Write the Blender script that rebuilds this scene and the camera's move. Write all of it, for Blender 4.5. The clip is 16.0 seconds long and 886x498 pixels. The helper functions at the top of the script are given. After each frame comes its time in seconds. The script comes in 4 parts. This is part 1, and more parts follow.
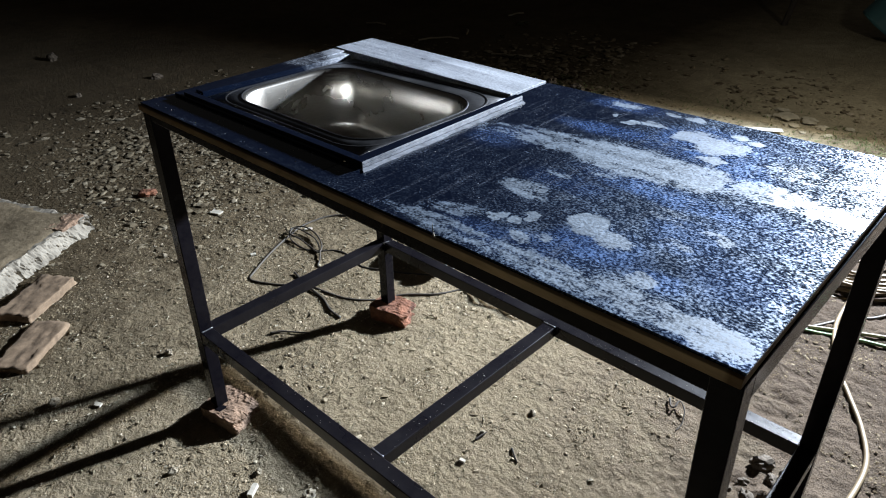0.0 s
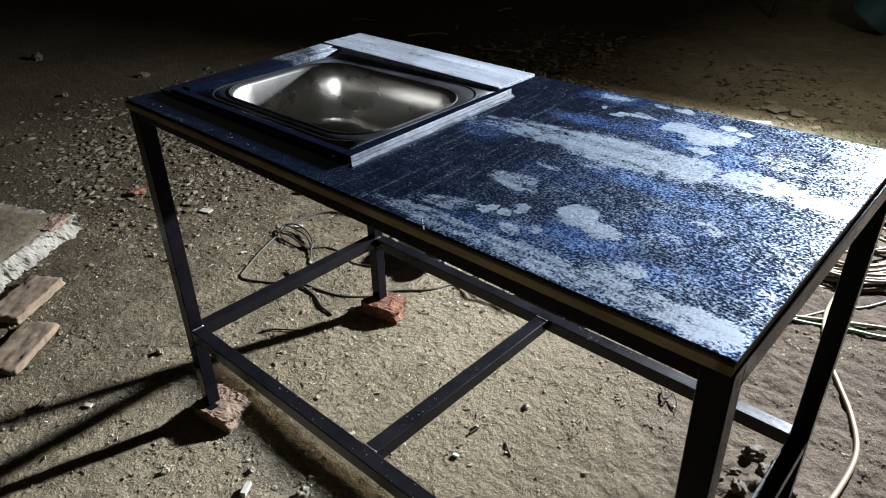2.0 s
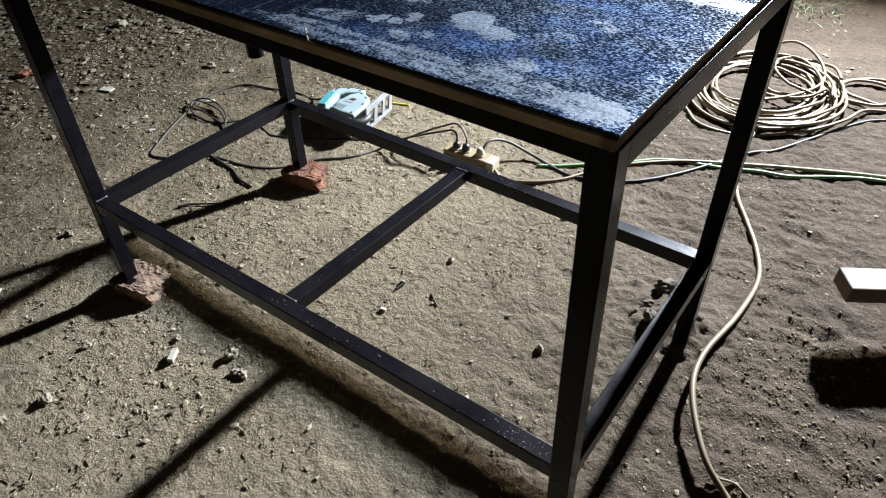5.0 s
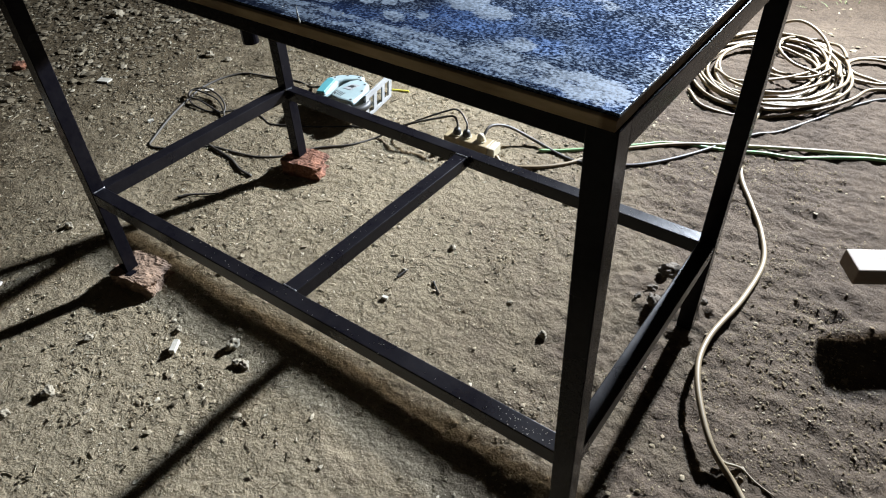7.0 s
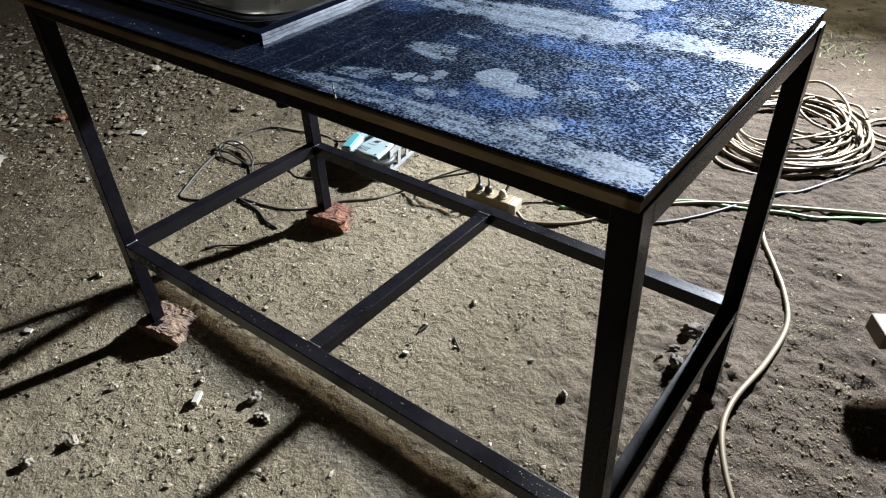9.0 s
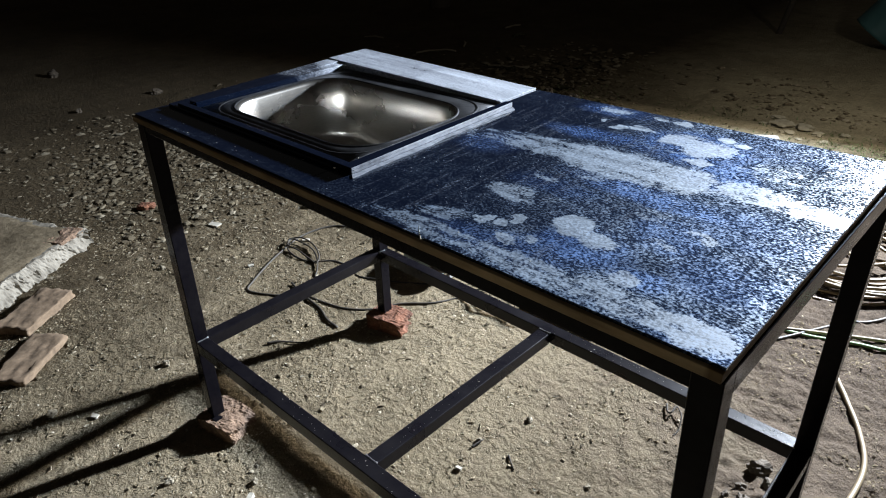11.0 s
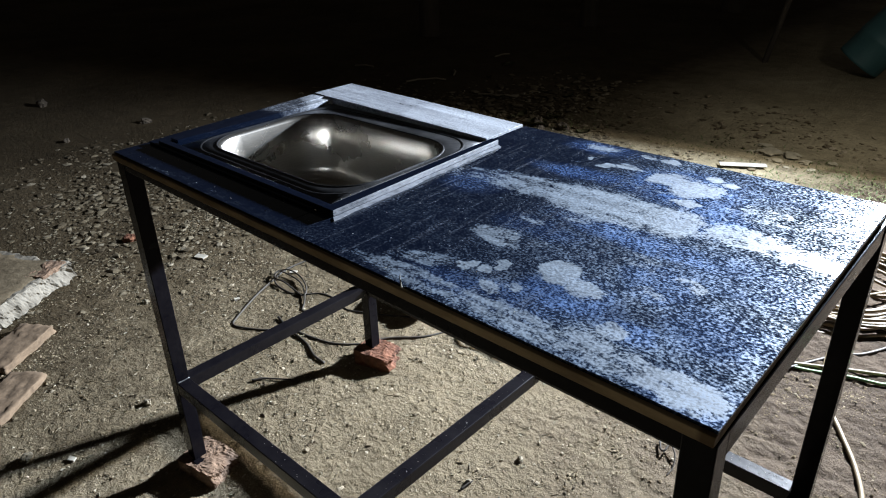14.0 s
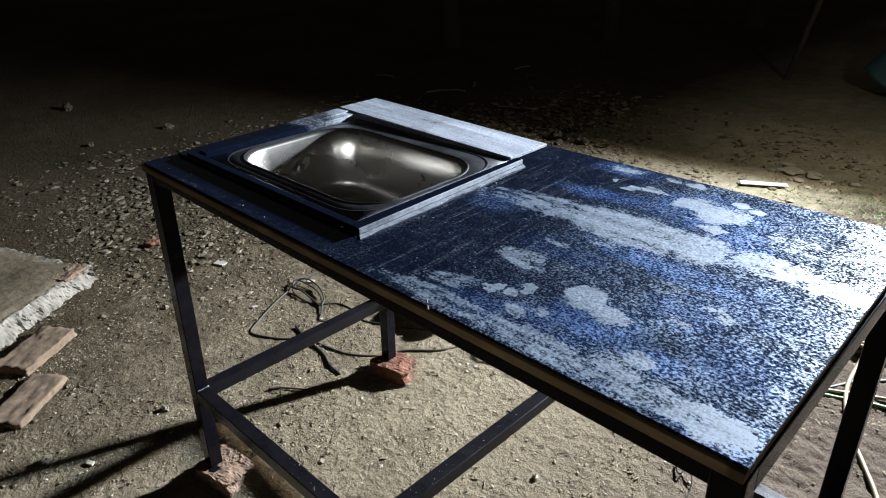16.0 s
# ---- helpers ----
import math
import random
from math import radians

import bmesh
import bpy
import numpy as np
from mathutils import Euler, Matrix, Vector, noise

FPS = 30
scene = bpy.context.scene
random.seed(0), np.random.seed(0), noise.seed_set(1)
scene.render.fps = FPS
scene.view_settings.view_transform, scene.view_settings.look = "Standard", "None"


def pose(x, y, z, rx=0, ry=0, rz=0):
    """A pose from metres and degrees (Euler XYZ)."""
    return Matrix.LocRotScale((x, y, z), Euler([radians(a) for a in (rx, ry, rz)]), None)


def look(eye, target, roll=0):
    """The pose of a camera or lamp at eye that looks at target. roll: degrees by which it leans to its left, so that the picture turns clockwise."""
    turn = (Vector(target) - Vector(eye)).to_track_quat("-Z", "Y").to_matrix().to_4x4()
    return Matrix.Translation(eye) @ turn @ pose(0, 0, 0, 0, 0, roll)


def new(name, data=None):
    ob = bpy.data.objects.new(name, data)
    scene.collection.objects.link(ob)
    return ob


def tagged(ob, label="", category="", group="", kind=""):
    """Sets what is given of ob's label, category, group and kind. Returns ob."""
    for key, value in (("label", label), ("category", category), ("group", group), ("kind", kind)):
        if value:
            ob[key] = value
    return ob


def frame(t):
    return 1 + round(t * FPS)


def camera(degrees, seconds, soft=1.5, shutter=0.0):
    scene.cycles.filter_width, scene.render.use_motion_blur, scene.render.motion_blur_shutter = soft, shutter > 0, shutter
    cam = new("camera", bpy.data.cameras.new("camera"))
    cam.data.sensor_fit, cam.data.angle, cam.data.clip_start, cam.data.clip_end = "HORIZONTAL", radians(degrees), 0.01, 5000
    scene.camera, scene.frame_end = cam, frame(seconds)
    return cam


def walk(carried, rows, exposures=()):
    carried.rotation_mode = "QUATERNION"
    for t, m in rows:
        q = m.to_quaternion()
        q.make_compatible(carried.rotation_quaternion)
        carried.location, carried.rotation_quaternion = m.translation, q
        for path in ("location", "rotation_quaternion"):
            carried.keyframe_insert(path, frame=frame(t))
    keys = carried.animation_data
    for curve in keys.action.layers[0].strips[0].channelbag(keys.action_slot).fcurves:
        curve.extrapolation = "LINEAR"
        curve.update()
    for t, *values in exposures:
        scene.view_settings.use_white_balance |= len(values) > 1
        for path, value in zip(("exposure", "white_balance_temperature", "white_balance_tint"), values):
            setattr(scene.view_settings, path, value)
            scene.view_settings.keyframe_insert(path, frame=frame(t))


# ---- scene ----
cam = camera(69.6, 16.0, soft=1.1)
PATH = [
    (0, (1.318, -0.506, 1.271), (0.141, 0.741, 0.242), -1.1),
    (0.5, (1.318, -0.507, 1.276), (0.134, 0.753, 0.272), -1.2),
    (1, (1.313, -0.509, 1.277), (0.119, 0.742, 0.271), -1.2),
    (1.5, (1.317, -0.507, 1.275), (0.135, 0.751, 0.266), -1.3),
    (2, (1.32, -0.504, 1.265), (0.164, 0.756, 0.227), -1.4),
    (2.5, (1.324, -0.511, 1.255), (0.194, 0.742, 0.182), -1.1),
    (3, (1.337, -0.504, 1.235), (0.281, 0.768, 0.108), -0.6),
    (3.5, (1.353, -0.495, 1.219), (0.351, 0.783, 0.051), -0.7),
    (4, (1.366, -0.491, 1.204), (0.411, 0.775, -0.015), -1.8),
    (4.5, (1.376, -0.498, 1.19), (0.451, 0.752, -0.067), -1.2),
    (5, (1.384, -0.499, 1.172), (0.49, 0.718, -0.139), -1.0),
    (7.5, (1.384, -0.487, 1.161), (0.486, 0.699, -0.176), -2.5),
    (8, (1.382, -0.491, 1.174), (0.446, 0.7, -0.133), -2.4),
    (8.5, (1.377, -0.493, 1.188), (0.409, 0.73, -0.064), -2.5),
    (9, (1.375, -0.491, 1.194), (0.388, 0.741, -0.034), -2.4),
    (9.5, (1.371, -0.497, 1.206), (0.348, 0.736, 0.008), -2.4),
    (10, (1.359, -0.5, 1.231), (0.263, 0.751, 0.12), -2.4),
    (12.5, (1.326, -0.503, 1.274), (0.083, 0.738, 0.319), -1.3),
    (13, (1.322, -0.501, 1.276), (0.073, 0.742, 0.331), -1.5),
    (13.5, (1.327, -0.481, 1.278), (0.103, 0.797, 0.347), -1.9),
    (14, (1.326, -0.466, 1.277), (0.126, 0.836, 0.347), -1.7),
    (14.5, (1.325, -0.465, 1.281), (0.122, 0.841, 0.361), -1.8),
    (15, (1.323, -0.462, 1.289), (0.111, 0.85, 0.39), -1.1),
    (15.5, (1.316, -0.462, 1.287), (0.121, 0.849, 0.363), -0.2),
    (16, (1.311, -0.475, 1.295), (0.072, 0.808, 0.39), -0.9),
]
walk(cam, [(t, look(eye, target, roll)) for t, eye, target, roll in PATH])

# ---- light ----
world = bpy.data.worlds.new("night")
scene.world = world
world.use_nodes = True
world.node_tree.nodes["Background"].inputs[0].default_value = (0.7, 0.64, 0.58, 1)
world.node_tree.nodes["Background"].inputs[1].default_value = 0.021

# the work lamp that stands behind the table, just out of view: a cold head over a smaller warm one
def lamp_head(name, at, watts, colour, size, spread):
    light = bpy.data.lights.new(name, "AREA")
    light.shape, light.size, light.size_y = "RECTANGLE", *size
    light.energy, light.color, light.spread = watts, colour, radians(spread)
    new(name, light).matrix_world = look(at, (at[0] + 0.05, at[1] - 3.95, at[2] - 0.22))


lamp_head("cold_lamp_head", (1.2, 3.55, 1.69), 530, (0.83, 0.97, 1.17), (0.16, 0.12), 158)
lamp_head("warm_lamp_head", (1.18, 3.55, 1.585), 158, (1.0, 0.91, 0.78), (0.10, 0.05), 165)

# added point light below the heads, for stray light to the sides and behind
glow = bpy.data.lights.new("spill_fill", "POINT")
glow.energy, glow.color, glow.shadow_soft_size = 17, (1.0, 0.95, 0.84), 0.06
new("spill_fill", glow).location = (1.15, 3.5, 1.02)


# ---- materials ----
def mat(name, rough=0.6, metal=0.0, spec=0.5):
    m = bpy.data.materials.new(name)
    m.use_nodes = True
    b = m.node_tree.nodes["Principled BSDF"]
    b.inputs["Roughness"].default_value, b.inputs["Metallic"].default_value = rough, metal
    b.inputs["Specular IOR Level"].default_value = spec
    return m, m.node_tree, b


def node(tree, kind, **values):
    n = tree.nodes.new(kind)
    for key, value in values.items():
        n.inputs[key.replace("_", " ")].default_value = value
    return n


def noise_tex(tree, scale, detail=4.0, rough=0.55, stretch=(1, 1, 1), coord="Object"):
    c = tree.nodes.new("ShaderNodeTexCoord")
    mp = tree.nodes.new("ShaderNodeMapping")
    mp.inputs["Scale"].default_value = stretch
    n = node(tree, "ShaderNodeTexNoise", Scale=scale, Detail=detail, Roughness=rough)
    tree.links.new(c.outputs[coord], mp.inputs["Vector"])
    tree.links.new(mp.outputs[0], n.inputs["Vector"])
    return n.outputs["Fac"]


def ramp(tree, source, *stops):
    r = tree.nodes.new("ShaderNodeValToRGB")
    el = r.color_ramp.elements
    while len(el) < len(stops):
        el.new(0.5)
    for e, (p, c) in zip(el, stops):
        e.position = p
        e.color = (*c, 1) if isinstance(c, tuple) else (c, c, c, 1)
    tree.links.new(source, r.inputs["Fac"])
    return r.outputs["Color"]


def mix(tree, a, b, fac, mode="MIX"):
    n = tree.nodes.new("ShaderNodeMix")
    n.data_type, n.blend_type = "RGBA", mode
    for value, sock in ((fac, n.inputs[0]), (a, n.inputs[6]), (b, n.inputs[7])):
        if isinstance(value, (int, float)):
            sock.default_value = value if sock == n.inputs[0] else (value, value, value, 1)
        elif isinstance(value, tuple):
            sock.default_value = (*value, 1)
        else:
            tree.links.new(value, sock)
    return n.outputs[2]


def calc(tree, op, a, b=0.0, clamp=False):
    n = tree.nodes.new("ShaderNodeMath")
    n.operation, n.use_clamp = op, clamp
    for value, sock in ((a, n.inputs[0]), (b, n.inputs[1])):
        if isinstance(value, (int, float)):
            sock.default_value = value
        else:
            tree.links.new(value, sock)
    return n.outputs[0]


def bump(tree, bsdf, height, strength=0.5, distance=0.005):
    b = node(tree, "ShaderNodeBump", Strength=strength, Distance=distance)
    tree.links.new(height, b.inputs["Height"])
    tree.links.new(b.outputs[0], bsdf.inputs["Normal"])


def simple(name, dark, light, scale=30, rough=0.6, metal=0.0, relief=0.2, distance=0.002, stretch=(1, 1, 1), spec=0.5, blotch=3.0):
    """A material with two scales of tone, fine relief and uneven gloss."""
    m, t, b = mat(name, rough, metal, spec)
    fine, broad = noise_tex(t, scale, 6, 0.6, stretch), noise_tex(t, scale / 7, 3, 0.5, stretch)
    both = calc(t, "ADD", calc(t, "MULTIPLY", fine, 0.5), calc(t, "MULTIPLY", broad, 0.5))
    t.links.new(ramp(t, both, (0.33, dark), (0.67, light)), b.inputs["Base Color"])
    t.links.new(calc(t, "ADD", calc(t, "MULTIPLY", broad, 0.3), rough - 0.15, True), b.inputs["Roughness"])
    bump(t, b, fine, relief, distance)
    return m


def soil_material():
    """Dry tan dust by the sink end, darker trodden earth towards the other end; uneven lamplight painted in."""
    m, t, b = mat("soil", 0.95, 0, 0.1)
    broad, mid, small, fine = noise_tex(t, 0.9, 4), noise_tex(t, 8, 5, 0.55), noise_tex(t, 45, 5, 0.6), noise_tex(t, 240, 4, 0.7)
    c = t.nodes.new("ShaderNodeTexCoord")
    sep = t.nodes.new("ShaderNodeSeparateXYZ")
    t.links.new(c.outputs["Object"], sep.inputs[0])
    # trodden earth; its darkening also evens out the lamp's strength by colour
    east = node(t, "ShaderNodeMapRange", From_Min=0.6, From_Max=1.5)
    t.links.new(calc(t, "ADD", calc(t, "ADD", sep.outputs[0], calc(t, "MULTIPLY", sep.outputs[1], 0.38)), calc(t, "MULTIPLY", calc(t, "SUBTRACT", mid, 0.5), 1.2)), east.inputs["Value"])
    # dimness of the yard to the west, painted as a darker earth colour
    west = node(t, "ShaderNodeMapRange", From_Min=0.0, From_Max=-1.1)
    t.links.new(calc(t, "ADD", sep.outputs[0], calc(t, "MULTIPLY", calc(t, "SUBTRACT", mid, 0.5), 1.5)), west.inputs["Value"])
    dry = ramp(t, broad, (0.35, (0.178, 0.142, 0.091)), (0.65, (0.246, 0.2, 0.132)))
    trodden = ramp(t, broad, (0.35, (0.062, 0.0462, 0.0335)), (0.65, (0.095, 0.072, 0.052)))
    west_dim = ramp(t, broad, (0.35, (0.059, 0.044, 0.026)), (0.65, (0.093, 0.071, 0.043)))
    base = mix(t, mix(t, dry, trodden, east.outputs[0]), west_dim, west.outputs[0])
    # paler far part of the yard: the lamp-lit patch of ground, painted as colour
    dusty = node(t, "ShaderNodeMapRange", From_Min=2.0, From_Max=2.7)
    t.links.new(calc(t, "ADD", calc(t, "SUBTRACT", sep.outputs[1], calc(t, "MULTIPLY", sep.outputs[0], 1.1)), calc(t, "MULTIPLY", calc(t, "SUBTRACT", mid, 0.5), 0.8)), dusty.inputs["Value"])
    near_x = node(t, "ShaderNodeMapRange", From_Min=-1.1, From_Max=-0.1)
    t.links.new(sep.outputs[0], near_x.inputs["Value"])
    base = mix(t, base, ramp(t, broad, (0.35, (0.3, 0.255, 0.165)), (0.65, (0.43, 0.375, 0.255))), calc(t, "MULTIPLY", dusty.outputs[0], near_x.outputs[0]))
    base = mix(t, base, ramp(t, mid, (0.3, 0.75), (0.7, 1.2)), 0.8, "MULTIPLY")
    base = mix(t, base, ramp(t, small, (0.3, 0.78), (0.7, 1.18)), 0.8, "MULTIPLY")
    base = mix(t, base, ramp(t, fine, (0.3, 0.72), (0.6, 1.1), (0.75, 1.55)), 0.8, "MULTIPLY")
    t.links.new(base, b.inputs["Base Color"])
    rel = calc(t, "ADD", calc(t, "ADD", calc(t, "MULTIPLY", mid, 0.35), calc(t, "MULTIPLY", small, 0.75)), calc(t, "MULTIPLY", fine, 0.24))
    bump(t, b, rel, 1.0, 0.015)
    return m


SOIL = soil_material()


def chips_material():
    m, t, b = mat("stone_chips", 0.92, 0, 0.15)
    g = t.nodes.new("ShaderNodeNewGeometry")
    tone = ramp(t, g.outputs["Random Per Island"], (0.0, (0.105, 0.082, 0.053)), (0.4, (0.19, 0.153, 0.1)), (0.8, (0.265, 0.22, 0.148)), (1.0, (0.39, 0.335, 0.245)))
    c = t.nodes.new("ShaderNodeTexCoord")
    sep = t.nodes.new("ShaderNodeSeparateXYZ")
    t.links.new(c.outputs["Object"], sep.inputs[0])
    # the same westward dimness put into the chips' colour
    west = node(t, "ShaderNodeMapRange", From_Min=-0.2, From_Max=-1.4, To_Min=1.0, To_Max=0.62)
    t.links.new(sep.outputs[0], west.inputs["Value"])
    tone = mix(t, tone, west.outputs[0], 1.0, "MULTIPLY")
    t.links.new(mix(t, tone, ramp(t, noise_tex(t, 160, 4), (0.3, 0.65), (0.7, 1.3)), 0.8, "MULTIPLY"), b.inputs["Base Color"])
    bump(t, b, noise_tex(t, 260, 4), 0.5, 0.002)
    return m


STONE = chips_material()
STEEL_BLACK = simple("black_painted_steel", (0.0034, 0.0031, 0.005), (0.0092, 0.0083, 0.0098), 70, 0.22, relief=0.3, distance=0.0008, spec=0.09)

STEEL_WET = simple("glossy_black_steel", (0.0034, 0.0031, 0.005), (0.0092, 0.0083, 0.0098), 70, 0.3, relief=0.35, distance=0.001, spec=0.22)


def board_material():
    """Raw ply edge, yellow where dry, soaked dark towards the sink."""
    m, t, b = mat("board_edge", 0.7)
    grain, patch = noise_tex(t, 40, 6, 0.6, (0.2, 1, 1)), noise_tex(t, 9, 4, 0.6)
    c = t.nodes.new("ShaderNodeTexCoord")
    sep = t.nodes.new("ShaderNodeSeparateXYZ")
    t.links.new(c.outputs["Object"], sep.inputs[0])
    dry = node(t, "ShaderNodeMapRange", From_Min=0.35, From_Max=0.95)
    t.links.new(calc(t, "ADD", sep.outputs[0], calc(t, "MULTIPLY", calc(t, "SUBTRACT", patch, 0.5), 0.8)), dry.inputs["Value"])
    sawn = node(t, "ShaderNodeMapRange", From_Min=1.206, From_Max=1.20)
    t.links.new(sep.outputs[0], sawn.inputs["Value"])
    wood = ramp(t, grain, (0.33, (0.25, 0.175, 0.085)), (0.67, (0.6, 0.46, 0.26)))
    t.links.new(mix(t, mix(t, wood, (0.42, 0.36, 0.29), 1.0, "MULTIPLY"), wood, calc(t, "MULTIPLY", dry.outputs[0], sawn.outputs[0])), b.inputs["Base Color"])
    bump(t, b, grain, 0.3, 0.002)
    return m


WOOD_EDGE = board_material()
BRICK = simple("red_brick", (0.05, 0.021, 0.012), (0.27, 0.112, 0.06), 75, 0.92, relief=0.9, distance=0.006)
BRICK_PALE = simple("pale_worn_brick", (0.075, 0.045, 0.029), (0.33, 0.215, 0.14), 75, 0.92, relief=0.9, distance=0.006)
CONCRETE = simple("old_concrete", (0.085, 0.066, 0.042), (0.225, 0.18, 0.12), 38, 0.95, relief=0.8, distance=0.006, spec=0.1)
PLASTER = simple("broken_white_plaster", (0.075, 0.062, 0.044), (0.36, 0.325, 0.265), 26, 0.9, relief=0.8, distance=0.006)

# stains on the granite: x, y, half length, half width, turn in degrees, how strong
STAINS = [
    (0.66, 0.358, 0.09, 0.03, 12, 0.5), (0.78, 0.370, 0.12, 0.05, 5, 0.75), (0.90, 0.370, 0.13, 0.062, 0, 0.95), (1.0, 0.378, 0.055, 0.055, 0, 0.95), (1.11, 0.388, 0.07, 0.034, 3, 0.9), (1.19, 0.378, 0.055, 0.03, -8, 0.8),
    (0.93, 0.528, 0.045, 0.035, 10, 0.7), (0.985, 0.515, 0.045, 0.04, 30, 0.8), (0.99, 0.455, 0.022, 0.016, 0, 0.7), (0.816, 0.528, 0.016, 0.013, 0, 0.9), (0.848, 0.545, 0.022, 0.013, 0, 0.6),
    (0.772, 0.545, 0.009, 0.008, 0, 0.95), (0.902, 0.613, 0.02, 0.013, 0, 1), (0.990, 0.578, 0.016, 0.014, 0, 0.95), (1.021, 0.565, 0.014, 0.011, 0, 0.95), (0.857, 0.612, 0.016, 0.01, 0, 0.6), (0.765, 0.61, 0.04, 0.018, 0, 0.55),
    (0.833, 0.184, 0.046, 0.022, -12, 0.6), (0.855, 0.093, 0.015, 0.013, 60, 0.75), (0.881, 0.099, 0.011, 0.010, 0, 0.7), (0.893, 0.121, 0.011, 0.014, 0, 0.75),
    (0.912, 0.066, 0.021, 0.011, -20, 0.65), (0.936, 0.084, 0.012, 0.01, 0, 0.5), (0.845, 0.259, 0.02, 0.012, 0, 0.4), (0.960, 0.150, 0.028, 0.034, 30, 0.85), (1.0, 0.135, 0.033, 0.022, -10, 0.7), (0.893, 0.195, 0.02, 0.014, 0, 0.35), (0.893, 0.299, 0.03, 0.014, 10, 0.4),
    (1.073, 0.075, 0.02, 0.016, 0, 0.6), (0.83, 0.026, 0.12, 0.022, 2, 0.65), (0.98, 0.03, 0.12, 0.025, -1, 0.75), (1.10, 0.035, 0.08, 0.028, -6, 0.75), (1.17, 0.034, 0.05, 0.024, -3, 0.8),
    (0.80, 0.068, 0.045, 0.022, 20, 0.4), (0.88, 0.47, 0.08, 0.02, 5, 0.3), (1.11, 0.48, 0.05, 0.04, 0, 0.35), (1.03, 0.24, 0.05, 0.02, -20, 0.3), (1.10, 0.222, 0.022, 0.012, -20, 0.5), (1.066, 0.178, 0.025, 0.012, -10, 0.4),
]


# the lamp's bluish sheen painted round the stains: x, y, half length, half width, turn, how strong
BLUE_SHEEN = [
    (0.765, 0.605, 0.07, 0.03, 0, 0.9), (0.80, 0.470, 0.09, 0.028, 4, 0.8), (0.97, 0.510, 0.10, 0.07, 0, 1.0), (1.045, 0.425, 0.06, 0.06, 0, 0.9), (1.0, 0.292, 0.14, 0.03, -4, 0.8), (0.68, 0.33, 0.06, 0.05, 30, 0.6),
    (1.0, 0.11, 0.06, 0.045, 0, 0.8), (1.07, 0.20, 0.05, 0.04, -20, 0.7), (1.085, 0.085, 0.035, 0.022, 0, 0.9), (0.97, 0.07, 0.06, 0.03, 0, 0.6), (1.14, 0.27, 0.08, 0.06, 0, 0.7), (1.10, 0.58, 0.10, 0.05, 0, 0.5),
    (1.16, 0.14, 0.06, 0.06, 0, 0.6), (0.90, 0.045, 0.10, 0.03, 0, 0.45), (1.18, 0.03, 0.06, 0.03, 0, 0.8), (0.86, 0.24, 0.07, 0.03, 0, 0.4),
]


def spots(t, wide, narrow, rows):
    """The strongest of many soft-edged ellipses at each place."""
    total = 0.0
    for x, y, a, w, turn, strong in rows:
        mp = t.nodes.new("ShaderNodeMapping")
        mp.vector_type = "TEXTURE"
        mp.inputs["Location"].default_value = (x, y, 0.0)
        mp.inputs["Rotation"].default_value = (0, 0, radians(turn))
        mp.inputs["Scale"].default_value = (a, w, 1000)
        t.links.new(narrow if a < 0.03 else wide, mp.inputs["Vector"])
        ln = t.nodes.new("ShaderNodeVectorMath")
        ln.operation = "LENGTH"
        t.links.new(mp.outputs[0], ln.inputs[0])
        soft = 0.25 if a < 0.03 else 0.42
        edge = node(t, "ShaderNodeMapRange", From_Min=1 + soft, From_Max=1 - soft, To_Min=0.0, To_Max=0.85 * strong if a > 0.05 else min(0.9, strong + 0.1))
        edge.interpolation_type = "SMOOTHSTEP"
        t.links.new(ln.outputs["Value"], edge.inputs["Value"])
        total = calc(t, "MAXIMUM", total, edge.outputs[0])
    return total


def wobbled(t, source, steps):
    """Coordinates shaken by noise, which make outlines ragged."""
    vec = source
    for scale, amount in steps:
        wob = t.nodes.new("ShaderNodeTexNoise")
        wob.inputs["Scale"].default_value, wob.inputs["Detail"].default_value = scale, 4
        t.links.new(source, wob.inputs["Vector"])
        off = t.nodes.new("ShaderNodeVectorMath")
        off.operation = "MULTIPLY_ADD"
        t.links.new(wob.outputs["Color"], off.inputs[0])
        off.inputs[1].default_value, off.inputs[2].default_value = (amount * 1.5, amount, 0), (-amount * 0.75, -amount / 2, 0)
        add = t.nodes.new("ShaderNodeVectorMath")
        t.links.new(vec, add.inputs[0])
        t.links.new(off.outputs[0], add.inputs[1])
        vec = add.outputs[0]
    return vec


